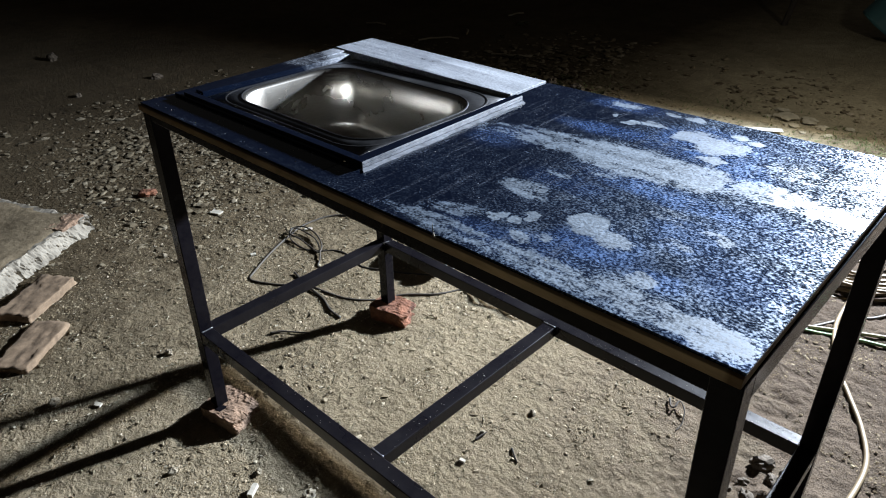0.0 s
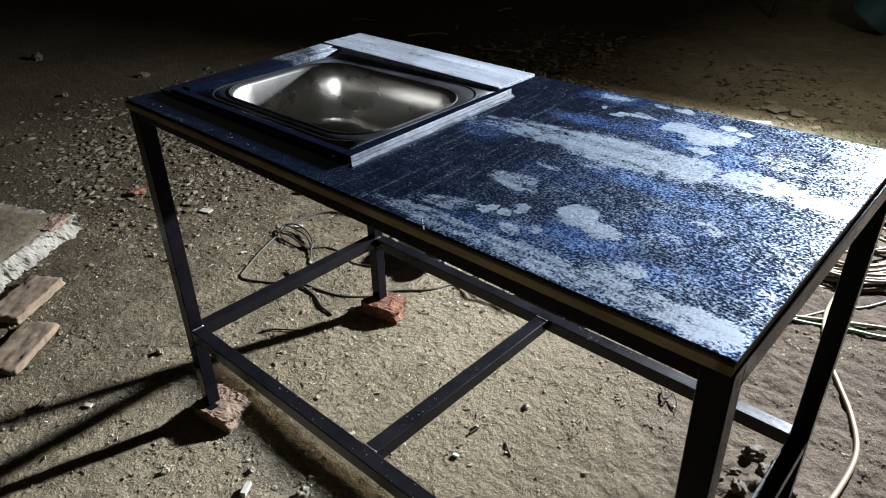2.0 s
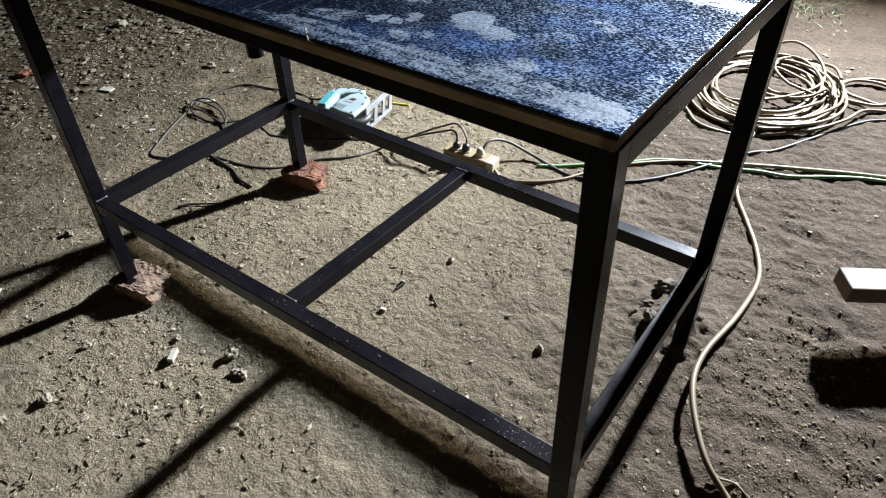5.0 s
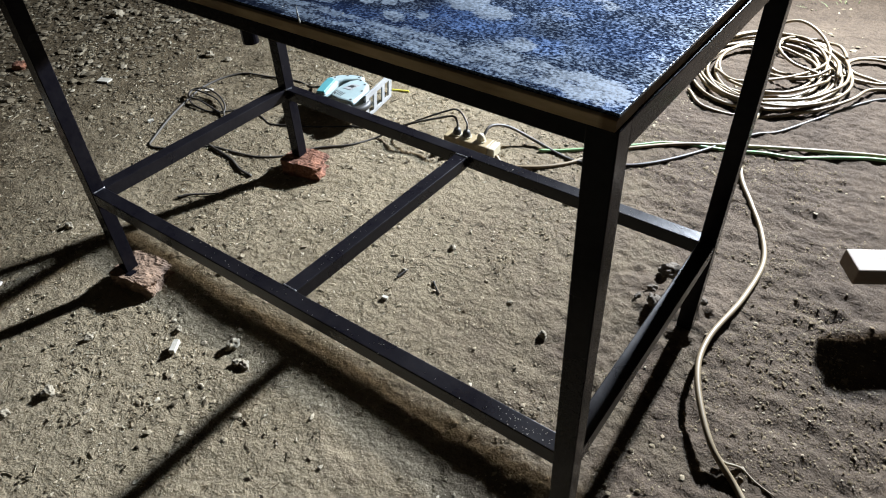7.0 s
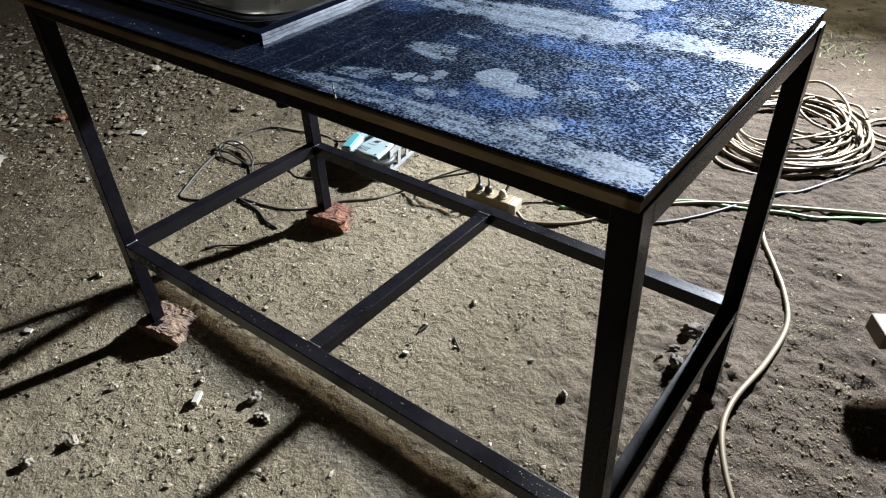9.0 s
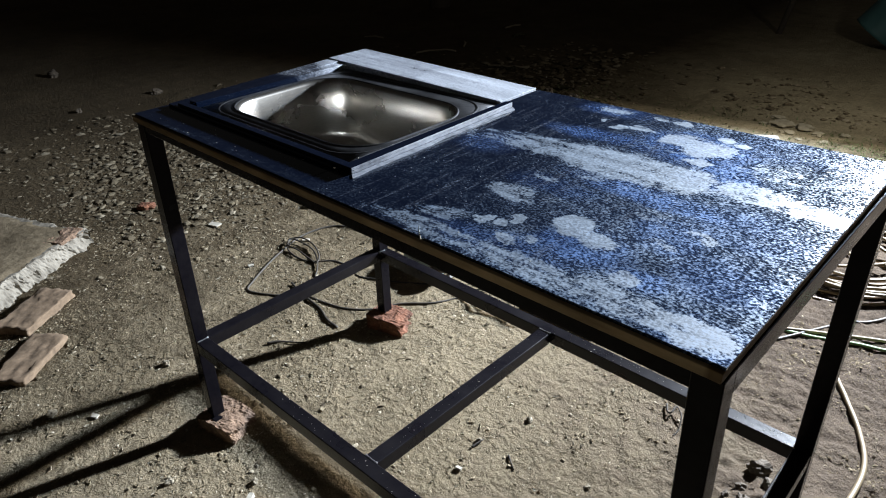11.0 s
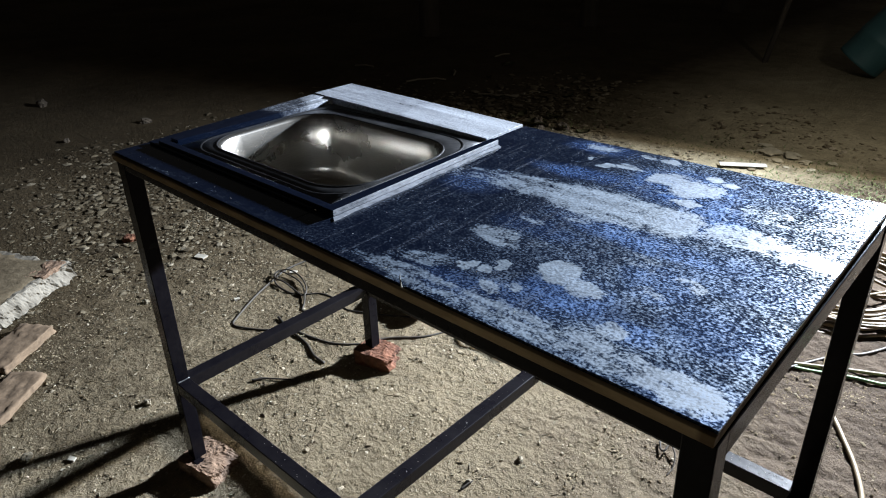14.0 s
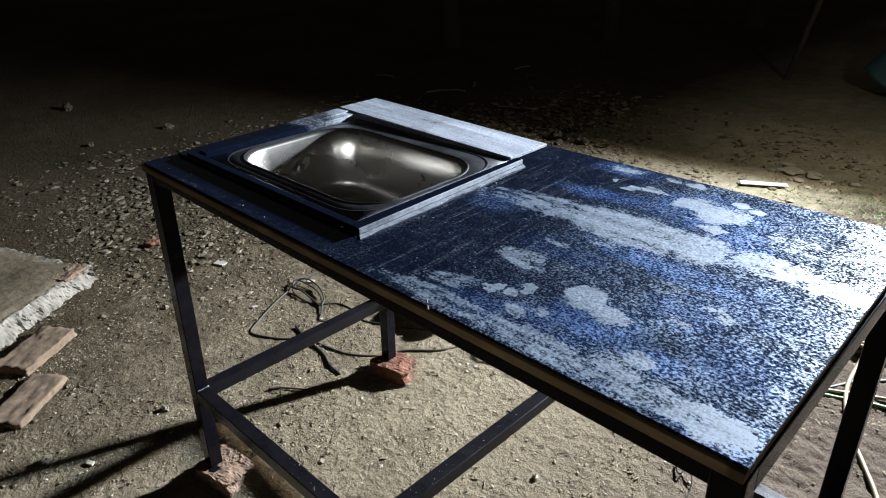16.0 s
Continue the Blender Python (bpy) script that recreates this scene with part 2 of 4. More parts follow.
def granite_material(name, stains, haze, fleck=1.0, broken=1.65, film_tone=(0.10, 0.135, 0.19), blue_sheen=(), slurry=(0.185, 0.222, 0.268)):
    """Polished black granite with pale flecks, a film of grinding dust and dried slurry stains."""
    m, t, b = mat(name, 0.14, 0, 0.6)
    b.inputs["Specular Tint"].default_value = (0.58, 0.80, 1.0, 1)
    c = t.nodes.new("ShaderNodeTexCoord")
    place = c.outputs["Object"]
    wide, narrow = wobbled(t, place, ((75, 0.013), (32, 0.018), (13, 0.03))), wobbled(t, place, ((75, 0.012), (38, 0.02)))
    flecks = noise_tex(t, 310, 3, 0.6, (0.85, 1, 1))
    sparse = noise_tex(t, 260, 1, 0.5)
    clump = noise_tex(t, 34, 4, 0.6)
    coarse = noise_tex(t, 75, 4, 0.6, (0.7, 1, 1))
    haze_n = noise_tex(t, 6.5, 6, 0.65, (0.5, 1, 1))
    haze_b = noise_tex(t, 11, 5, 0.6, (0.45, 1.2, 1))
    scratch = noise_tex(t, 46, 4, 0.65, (0.08, 1, 1))
    sep = t.nodes.new("ShaderNodeSeparateXYZ")
    t.links.new(place, sep.inputs[0])
    blue = calc(t, "MULTIPLY", spots(t, wide, narrow, blue_sheen), ramp(t, haze_b, (0.35, 0.45), (0.6, 1.0))) if blue_sheen else 0.0
    # crisp flecks, faint by the sink and strong towards the dry end
    fleck_gain = node(t, "ShaderNodeMapRange", From_Min=0.78, From_Max=1.05, To_Min=0.15, To_Max=1.4)
    t.links.new(sep.outputs[0], fleck_gain.inputs["Value"])
    grown = calc(t, "ADD", calc(t, "ADD", flecks, calc(t, "MULTIPLY", calc(t, "SUBTRACT", clump, 0.5), 0.28)), calc(t, "ADD", calc(t, "MULTIPLY", blue, 0.05), calc(t, "MULTIPLY", calc(t, "SUBTRACT", fleck_gain.outputs[0], 1.4), 0.03)))
    fl = ramp(t, grown, (0.45, 0.0), (0.54, 0.42), (0.65, 1.0))
    cloud = calc(t, "MULTIPLY", ramp(t, haze_n, (0.36, 0.35), (0.6, 1.0)), fleck_gain.outputs[0], True)
    cloud = calc(t, "MAXIMUM", cloud, calc(t, "MULTIPLY", blue, 0.75))
    pale = mix(t, (0.195, 0.255, 0.35), (0.125, 0.26, 0.62), blue)
    dark = mix(t, (0.0024, 0.0046, 0.012), (0.008, 0.020, 0.07), calc(t, "MULTIPLY", blue, 0.8))
    dark = mix(t, dark, (0.022, 0.034, 0.062), calc(t, "MULTIPLY", calc(t, "SUBTRACT", cloud, 0.1), 0.5 * fleck, True))
    stone = mix(t, dark, pale, calc(t, "MULTIPLY", calc(t, "MULTIPLY", fl, cloud), fleck))
    glint = ramp(t, calc(t, "ADD", sparse, calc(t, "MULTIPLY", calc(t, "SUBTRACT", clump, 0.5), 0.25)), (0.74, 0.0), (0.78, 1.0))
    stone = mix(t, stone, (0.42, 0.45, 0.5), calc(t, "MULTIPLY", glint, 0.4 * fleck))
    # straight scuffs that run across the slab
    turned = t.nodes.new("ShaderNodeMapping")
    turned.inputs["Rotation"].default_value, turned.inputs["Scale"].default_value = (0, 0, radians(10)), (60, 3.5, 1)
    t.links.new(place, turned.inputs["Vector"])
    scuff = node(t, "ShaderNodeTexNoise", Scale=1.3, Detail=4, Roughness=0.65)
    t.links.new(turned.outputs[0], scuff.inputs["Vector"])
    stone = mix(t, stone, (0.13, 0.15, 0.19), calc(t, "MULTIPLY", ramp(t, scuff.outputs["Fac"], (0.54, 0.0), (0.68, 0.45)), calc(t, "MULTIPLY", ramp(t, flecks, (0.44, 0.1), (0.58, 1.0)), fleck)))
    total = spots(t, wide, narrow, stains)
    # the dust breaks up along grain and scratches instead of fading
    dried = node(t, "ShaderNodeMapRange", From_Min=0.7, From_Max=1.05, To_Min=0.2, To_Max=1.0)
    t.links.new(sep.outputs[0], dried.inputs["Value"])
    film = calc(t, "MULTIPLY", ramp(t, haze_b, (0.42, 0.0), (0.72, haze)), dried.outputs[0] if fleck == 1.0 else 1.0)
    rag = calc(t, "ADD", calc(t, "ADD", calc(t, "MULTIPLY", calc(t, "SUBTRACT", coarse, 0.5), 0.8), calc(t, "MULTIPLY", calc(t, "SUBTRACT", flecks, 0.5), 0.55)), calc(t, "MULTIPLY", calc(t, "SUBTRACT", scratch, 0.5), 0.6))
    thick = calc(t, "ADD", calc(t, "MAXIMUM", total, film), calc(t, "MULTIPLY", rag, broken))
    dust = node(t, "ShaderNodeMapRange", From_Min=0.28, From_Max=0.82, To_Min=0.0, To_Max=0.84)
    dust.interpolation_type = "SMOOTHSTEP"
    t.links.new(thick, dust.inputs["Value"])
    dust = dust.outputs[0]
    tone = mix(t, film_tone, slurry, ramp(t, total, (0.25, 0.0), (0.75, 1.0)))
    tone = mix(t, tone, ramp(t, flecks, (0.38, 0.6), (0.62, 1.3)), 0.8, "MULTIPLY")
    tone = mix(t, tone, ramp(t, scratch, (0.35, 0.6), (0.65, 1.25)), 0.7, "MULTIPLY")
    t.links.new(mix(t, stone, tone, dust), b.inputs["Base Color"])
    gloss = calc(t, "ADD", calc(t, "ADD", 0.105, calc(t, "MULTIPLY", calc(t, "MULTIPLY", fl, cloud), 0.26)), calc(t, "MULTIPLY", dust, 0.4), True)
    t.links.new(gloss, b.inputs["Roughness"])
    t.links.new(calc(t, "SUBTRACT", 0.6, calc(t, "MULTIPLY", dust, 0.35)), b.inputs["Specular IOR Level"])
    bump(t, b, calc(t, "ADD", calc(t, "MULTIPLY", flecks, 0.6), calc(t, "MULTIPLY", coarse, 0.4)), 0.13, 0.0012)
    return m


GRANITE = granite_material("polished_granite", STAINS, 0.5, blue_sheen=BLUE_SHEEN)
GRANITE_DUSTY = granite_material("dusty_granite", [(0.48, 0.575, 0.25, 0.2, 0, 0.95), (0.15, 0.575, 0.25, 0.2, 0, 0.8), (0.02, 0.45, 0.08, 0.12, 0, 0.6), (0.02, 0.2, 0.08, 0.15, 0, 0.3)], 0.4, 0.1, 0.6, (0.075, 0.09, 0.12), slurry=(0.43, 0.46, 0.51))
GRANITE_CLEAN = granite_material("wiped_granite", [(0.3, 0.0, 0.5, 0.03, 0, 0.3)], 0.2, 0.1, 1.2, (0.035, 0.045, 0.062))
GRANITE_EDGE = simple("sawn_granite_edge", (0.10, 0.11, 0.13), (0.36, 0.38, 0.42), 90, 0.5)


def brushed_material():
    m, t, b = mat("brushed_steel", 0.2, 0.96)
    n = noise_tex(t, 60, 5, 0.6, (1, 1, 12))
    t.links.new(ramp(t, n, (0.3, (0.35, 0.332, 0.30)), (0.7, (0.43, 0.41, 0.375))), b.inputs["Base Color"])
    t.links.new(calc(t, "ADD", 0.23, calc(t, "MULTIPLY", noise_tex(t, 9, 4), 0.1)), b.inputs["Roughness"])
    b.inputs["Anisotropic"].default_value = 0.4
    lathe = t.nodes.new("ShaderNodeTangent")
    lathe.direction_type, lathe.axis = "RADIAL", "Z"
    t.links.new(lathe.outputs[0], b.inputs["Tangent"])
    return m


BRUSHED = brushed_material()


# ---- building ----
def mesh_of(name, verts, faces, material, smooth=False):
    me = bpy.data.meshes.new(name)
    me.from_pydata([tuple(v) for v in verts], [], faces)
    me.materials.append(material)
    if smooth:
        me.polygons.foreach_set("use_smooth", [True] * len(me.polygons))
    me.update()
    return me


def part(name, bm, material, parent, label="", smooth=False):
    """Links a bmesh as one mesh object under a thing or a part."""
    me = bpy.data.meshes.new(name)
    bmesh.ops.recalc_face_normals(bm, faces=bm.faces)
    if smooth:
        for fc in bm.faces:
            fc.smooth = True
    bm.to_mesh(me)
    bm.free()
    me.materials.append(material)
    ob = new(name, me)
    ob.parent = parent
    return tagged(ob, label) if label else ob


def thing(name, label, category, at=(0, 0, 0), group="", kind=""):
    e = new(name)
    e.location = at
    e.empty_display_size = 0.05
    return tagged(e, label, category, group, kind)


def box(lo, hi, bevel=0.0, segments=2, bm=None, turn=None):
    """A box between two corners, with rounded edges."""
    bm = bm or bmesh.new()
    lo, hi = Vector(lo), Vector(hi)
    made = bmesh.ops.create_cube(bm, size=1, matrix=Matrix.Translation((lo + hi) / 2) @ Matrix.Diagonal((*(hi - lo), 1)))
    vs = made["verts"]
    if bevel:
        edges = list({e for v in vs for e in v.link_edges})
        out = bmesh.ops.bevel(bm, geom=edges, offset=bevel, segments=segments, affect="EDGES", profile=0.5)
        vs = list({v for v in out["verts"]} | {v for v in vs if v.is_valid})
    if turn is not None:
        bmesh.ops.transform(bm, matrix=turn, verts=[v for v in vs if v.is_valid])
    return bm


def prism(low, high, bevel=0.0, bm=None):
    """A solid between two loops of corners, the lower and the upper one."""
    bm = bm or bmesh.new()
    a, b = [bm.verts.new(p) for p in low], [bm.verts.new(p) for p in high]
    n = len(a)
    bm.faces.new(a[::-1])
    bm.faces.new(b)
    for k in range(n):
        bm.faces.new((a[k], a[(k + 1) % n], b[(k + 1) % n], b[k]))
    if bevel:
        bmesh.ops.bevel(bm, geom=bm.edges[:], offset=bevel, segments=2, affect="EDGES", profile=0.5)
    return bm


def smooth_path(points, per=8):
    """A Catmull-Rom curve through the points."""
    pts = [Vector(p) for p in points]
    pts = [2 * pts[0] - pts[1], *pts, 2 * pts[-1] - pts[-2]]
    out = []
    for a, b, c, d in zip(pts, pts[1:], pts[2:], pts[3:]):
        for k in range(per):
            u = k / per
            out.append(0.5 * ((2 * b) + (c - a) * u + (2 * a - 5 * b + 4 * c - d) * u * u + (3 * b - a - 3 * c + d) * u**3))
    return out + [pts[-2]]


def sweep(path, radius, sides=7, bm=None):
    """A round tube along a path, closed at both ends."""
    bm = bm or bmesh.new()
    rings = []
    for i, p in enumerate(path):
        ahead = (path[min(i + 1, len(path) - 1)] - path[max(i - 1, 0)]).normalized()
        side = ahead.cross(Vector((0, 0, 1)))
        side = side.normalized() if side.length > 1e-4 else Vector((1, 0, 0))
        up = side.cross(ahead)
        r = radius(i / (len(path) - 1)) if callable(radius) else radius
        rings.append([bm.verts.new(p + r * (math.cos(a) * side + math.sin(a) * up)) for a in (2 * math.pi * k / sides for k in range(sides))])
    for a, b in zip(rings, rings[1:]):
        for k in range(sides):
            bm.faces.new((a[k], a[(k + 1) % sides], b[(k + 1) % sides], b[k]))
    bm.faces.new(rings[0][::-1])
    bm.faces.new(rings[-1])
    return bm


def rough_box(size, seed, cuts=4, amount=0.006, chop=None, fine=0.0):
    """A lump with broken, uneven faces, its base at z = 0."""
    bm = bmesh.new()
    bmesh.ops.create_cube(bm, size=1, matrix=Matrix.Translation((0, 0, size[2] / 2)) @ Matrix.Diagonal((*size, 1)))
    bmesh.ops.subdivide_edges(bm, edges=bm.edges, cuts=cuts, use_grid_fill=True)
    for v in bm.verts:
        if chop:
            chop(v)
        n = noise.noise_vector(v.co * 32 + Vector((seed * 7.1, 0, 0))) + 0.5 * noise.noise_vector(v.co * 90 + Vector((0, seed * 3.3, 0))) + fine * noise.noise_vector(v.co * 210 + Vector((0, seed * 3.3, 0)))
        v.co += amount * n
        v.co.z = max(v.co.z, 0)
    return bm


# ---- ground ----
# scuffs in the soft earth: two ends, half width and depth
DRAGS = [(1.467, 1.0, 1.526, 0.933, 0.014, 0.010), (1.526, 0.933, 1.574, 0.893, 0.015, 0.013), (1.574, 0.893, 1.64, 0.911, 0.015, 0.012),
         (1.386, 0.817, 1.45, 0.839, 0.012, 0.008), (1.45, 0.839, 1.523, 0.843, 0.013, 0.010), (1.55, 0.49, 1.63, 0.475, 0.015, 0.006),
         (1.283, 1.167, 1.348, 1.205, 0.012, 0.007), (1.36, 1.205, 1.43, 1.214, 0.015, 0.012), (1.644, 0.574, 1.70, 0.59, 0.015, 0.009),
         (1.42, 0.595, 1.487, 0.58, 0.011, 0.006), (1.39, 1.09, 1.45, 1.08, 0.011, 0.007), (1.02, 0.42, 1.09, 0.36, 0.012, 0.006), (0.86, 0.36, 0.93, 0.30, 0.010, 0.005)]


def ground_height(x, y):
    p = Vector((x, y, 0))
    near = max(0.0, 1 - max(abs(x - 0.2) / 5, abs(y - 1.2) / 5))
    h = 0.008 * noise.noise(p * 1.1 + Vector((3, 1, 0))) + 0.0025 * noise.noise(p * 5) + 0.0018 * noise.noise(p * 14)
    if near > 0.2:
        h += near * (0.0030 * noise.noise(p * 38) + 0.0030 * noise.noise(p * 80))
        # trampled, softer earth by the far end, with ridges and dents
        soft = max(0.0, min(1.0, (x - 0.6) / 0.5)) * near
        if soft:
            q = Vector((x * 0.8 + 0.5 * y, y - 0.4 * x, 0))
            h += soft * (0.010 * (abs(noise.noise(q * 8 + Vector((0, 9, 2)))) - 0.2) - 0.005 * max(0.0, 0.16 - abs(noise.noise(Vector((q.x * 5, q.y * 13, 4))))) / 0.16 + 0.006 * noise.noise(p * 24 + Vector((4, 0, 2))) + 0.005 * noise.noise(p * 58))
        # drag marks with a raised rim
        for ax, ay, bx, by, w, d in DRAGS:
            if abs(x - (ax + bx) / 2) < 0.15 and abs(y - (ay + by) / 2) < 0.15:
                dx, dy = bx - ax, by - ay
                k = max(0.0, min(1.0, ((x - ax) * dx + (y - ay) * dy) / (dx * dx + dy * dy)))
                r = math.hypot(x - ax - k * dx, y - ay - k * dy) + 0.006 * noise.noise(p * 30)
                h += 0.25 * d * (1.3 * math.exp(-((r - 2.4 * w) / (1.5 * w)) ** 2) - 0.9 * math.exp(-(r / (1.6 * w)) ** 2))
    # earth kicked up round the far foot
    h += 0.03 * math.exp(-(((x - 1.22) / 0.10) ** 2 + ((y - 0.66) / 0.13) ** 2)) * (1 + 0.6 * noise.noise(p * 45))
    return h


def axis(lo, hi, step, far):
    mid = list(np.arange(lo, hi, step))
    out, s = [], step
    while not out or out[-1] < far:
        s *= 1.25
        out.append((out[-1] if out else 0) + s)
    return [lo - d for d in reversed(out)] + mid + [mid[-1] + d for d in out]


def build_ground():
    xs, ys = axis(-1.9, 1.8, 0.009, 60), axis(-0.5, 2.4, 0.009, 60)
    verts = [(x, y, ground_height(x, y)) for y in ys for x in xs]
    n = len(xs)
    faces = [(j * n + i, j * n + i + 1, (j + 1) * n + i + 1, (j + 1) * n + i) for j in range(len(ys) - 1) for i in range(n - 1)]
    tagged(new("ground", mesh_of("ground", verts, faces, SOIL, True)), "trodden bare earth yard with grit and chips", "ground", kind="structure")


build_ground()

# ---- table ----
L, W, TOP, T = 1.218, 0.635, 0.87, 0.033
BOARD, S = 0.853, 0.283
table = thing("work_table", "black painted square steel tube table frame standing on bricks", "table", (L / 2, W / 2, 0))
ORIGIN = Vector((L / 2, W / 2, 0))


def corner(i, j, z):
    """The frame's outer corner at a height: the legs splay a little."""
    top = {(0, 0): (0.0, 0.0), (1, 0): (1.220, 0.0), (1, 1): (1.240, 0.632), (0, 1): (0.0, 0.632)}[i, j]
    low = {(0, 0): (-0.012, -0.020), (1, 0): (1.256, -0.006), (1, 1): (1.266, 0.635), (0, 1): (-0.008, 0.630)}[i, j]
    u = 1 - z / BOARD
    return Vector((top[0] + (low[0] - top[0]) * u, top[1] + (low[1] - top[1]) * u, z))


def post(i, j, z0, z1):
    loops = []
    for z in (z0, z1):
        c = corner(i, j, z) - ORIGIN
        sx, sy = (-T if i else T), (-T if j else T)
        loops.append([c, c + Vector((sx, 0, 0)), c + Vector((sx, sy, 0)), c + Vector((0, sy, 0))])
    return part("leg", prism(*loops, 0.0016), STEEL_BLACK, table)


def bar(name, a, b, across, za, zb, ends=0.0, high=(T, T)):
    """A tube from a to b along its outer side, its top at za and zb; across points inwards."""
    loops = []
    for low in (1, 0):
        p, q = corner(*a, za - low * high[0]) - ORIGIN, corner(*b, zb - low * high[1]) - ORIGIN
        d = (q - p).normalized() * ends
        w = Vector(across) * T
        s = w * 0.02
        loops.append([p + d + s, q - d + s, q - d + w - s, p + d + w - s])
    return part(name, prism(*loops, 0.0016), STEEL_WET if name == "stretcher" else STEEL_BLACK, table)


FEET = {(0, 0): 0.045, (0, 1): 0.05, (1, 0): -0.01, (1, 1): 0.028}
for (i, j), foot in FEET.items():
    if (i, j) == (0, 0):
        c = corner(i, j, foot) - ORIGIN
        part("foot_plate", box(c + Vector((-0.003, -0.005, -0.004)), c + Vector((0.05, T + 0.003, -0.0003)), 0.0008), STEEL_BLACK, table)
    post(i, j, foot, BOARD - 0.0008)
# the stretchers are not level: the near one climbs towards the dry end
LEVEL = {(0, 0): 0.293, (1, 0): 0.308, (0, 1): 0.284, (1, 1): 0.282}
for name in ("top_rail", "stretcher"):
    inset = T - 0.004
    level = dict.fromkeys(LEVEL, BOARD) if name == "top_rail" else LEVEL
    for a, b, across in (((0, 0), (1, 0), (0, 1, 0)), ((0, 1), (1, 1), (0, -1, 0))):
        bar(name, a, b, across, level[a], level[b], inset, (0.0175, 0.0245) if name == "top_rail" and a == (0, 0) else (T, T))
    for a, b, across in (((0, 0), (0, 1), (1, 0, 0)), ((1, 0), (1, 1), (-1, 0, 0))):
        bar(name, a, b, across, level[a] - 0.0005, level[b] - 0.0005, T - 0.004)
far_y, XB, XN = corner(0, 1, S).y - T - 0.0004, 0.622, 0.615
SN = 0.3003


def near_edge(x):
    """The near stretcher's inner side and top at x."""
    u = x / L
    return -0.0132 + 0.0093 * u + T + 0.0004, LEVEL[0, 0] + (LEVEL[1, 0] - LEVEL[0, 0]) * u


near_y = near_edge(XN)[0]
ends = []
for drop in (T, 0.001):
    ends.append([Vector(p) - ORIGIN for p in ((XN, near_y, SN - drop), (XN + T, near_edge(XN + T)[0], SN - drop), (XB + T, far_y, S - drop), (XB, far_y, S - drop))])
part("crossbar", prism(*ends, 0.0016), STEEL_WET, table)

board = thing("plywood_board", "thin yellowish plywood board under the granite", "board")
Z0, Z1 = BOARD + 0.0005, TOP - 0.0042
panels = ([(-0.002, -0.005), (L, -0.005), (L + 0.001, 0.06), (-0.002, 0.06)], [(-0.002, W - 0.06), (L + 0.014, W - 0.06), (L + 0.0155, W), (-0.002, W)],
          [(-0.002, 0.0605), (0.055, 0.0605), (0.055, W - 0.0605), (-0.002, W - 0.0605)], [(0.60, 0.0605), (L + 0.001, 0.0605), (L + 0.0135, W - 0.0605), (0.60, W - 0.0605)])
for quad in panels:
    part("panel", prism([(x, y, Z0) for x, y in quad], [(x, y, Z1) for x, y in quad], 0.0008), WOOD_EDGE, board)

# ---- granite ----
top = thing("granite_countertop", "polished black granite worktop with dusty slurry stains", "countertop")
G = TOP - 0.004
JOINT, RISE = 0.5575, TOP + 0.0105
quad = [(JOINT, 0.0), (L, 0.0), (L + 0.017, W + 0.002), (JOINT, W + 0.002)]
part("slab", prism([(x, y, G) for x, y in quad], [(x, y, TOP) for x, y in quad], 0.0008), GRANITE, top)
part("strip", box((0.0, 0.0, G), (JOINT - 0.0006, 0.0755, TOP), 0.0008), GRANITE_CLEAN, top)
# the back strip lies on mortar, higher at the outer end
loop = [(-0.004, 0.512), (JOINT - 0.0045, 0.512), (JOINT - 0.0045, W + 0.002), (-0.004, W + 0.002)]
part("strip", prism([(x, y, G) for x, y in loop], [(x, y, TOP + 0.0145 - 0.021 * x) for x, y in loop], 0.001), GRANITE_DUSTY, top, "dust-whitened raised granite strip")
for y0, y1 in ((0.076, 0.2995), (0.3002, 0.383), (0.3838, 0.449), (0.4515, 0.5113)):
    loop = [(-0.003, y0), (0.0395, y0), (0.0395, y1), (-0.003, y1)]
    part("strip", prism([(x, y, G) for x, y in loop], [(x, y, TOP + 0.001 + 0.026 * (y - 0.076)) for x, y in loop], 0.0006), GRANITE_DUSTY, top, "dusty cracked granite piece")
low, high = [(0.577, 0.076), (0.598, 0.076), (0.588, 0.503), (0.574, 0.503)], TOP + 0.0003
part("lip", prism([(x, y, high) for x, y in low], [(x, y, RISE) for x, y in low], 0.0008), GRANITE_CLEAN, top)
edge = [(0.5982, 0.0762), (0.6002, 0.0762), (0.5902, 0.5028), (0.5882, 0.5028)]
for z0, z1 in ((TOP + 0.0006, TOP + 0.0052), (TOP + 0.006, RISE - 0.0002)):
    part("sawn_edge", prism([(x, y, z0) for x, y in edge], [(x, y, z1) for x, y in edge], 0.0003), GRANITE_EDGE, top, "pale sawn granite edge")
LIP_MIRROR = simple("lip_reflection", (0.04, 0.046, 0.06), (0.31, 0.335, 0.38), 130, 0.6)
# thin pale band that stands in for the lip's reflection along its foot
inner = [(0.6025 - 0.01 * k / 40, 0.074 + 0.427 * k / 40) for k in range(41)]
outer = [(x + 0.011 + 0.004 * noise.noise(Vector((x, y * 30, 2))), y - 0.008) for x, y in inner][::-1]
part("reflection_line", prism([(x, y, TOP + 0.0002) for x, y in inner + outer], [(x, y, TOP + 0.0014) for x, y in inner + outer]), LIP_MIRROR, top, "pale painted reflection along the lip")
part("lip", box((0.0405, 0.076, TOP + 0.0003), (0.5765, 0.0915, RISE), 0.001), GRANITE_CLEAN, top)
part("ledge", box((0.012, 0.0695, TOP + 0.0004), (0.556, 0.0752, TOP + 0.0056), 0.0008), GRANITE_CLEAN, top)
part("lip", box((0.0405, 0.1035, G), (0.067, 0.5115, RISE - 0.001), 0.001), GRANITE_DUSTY, top)


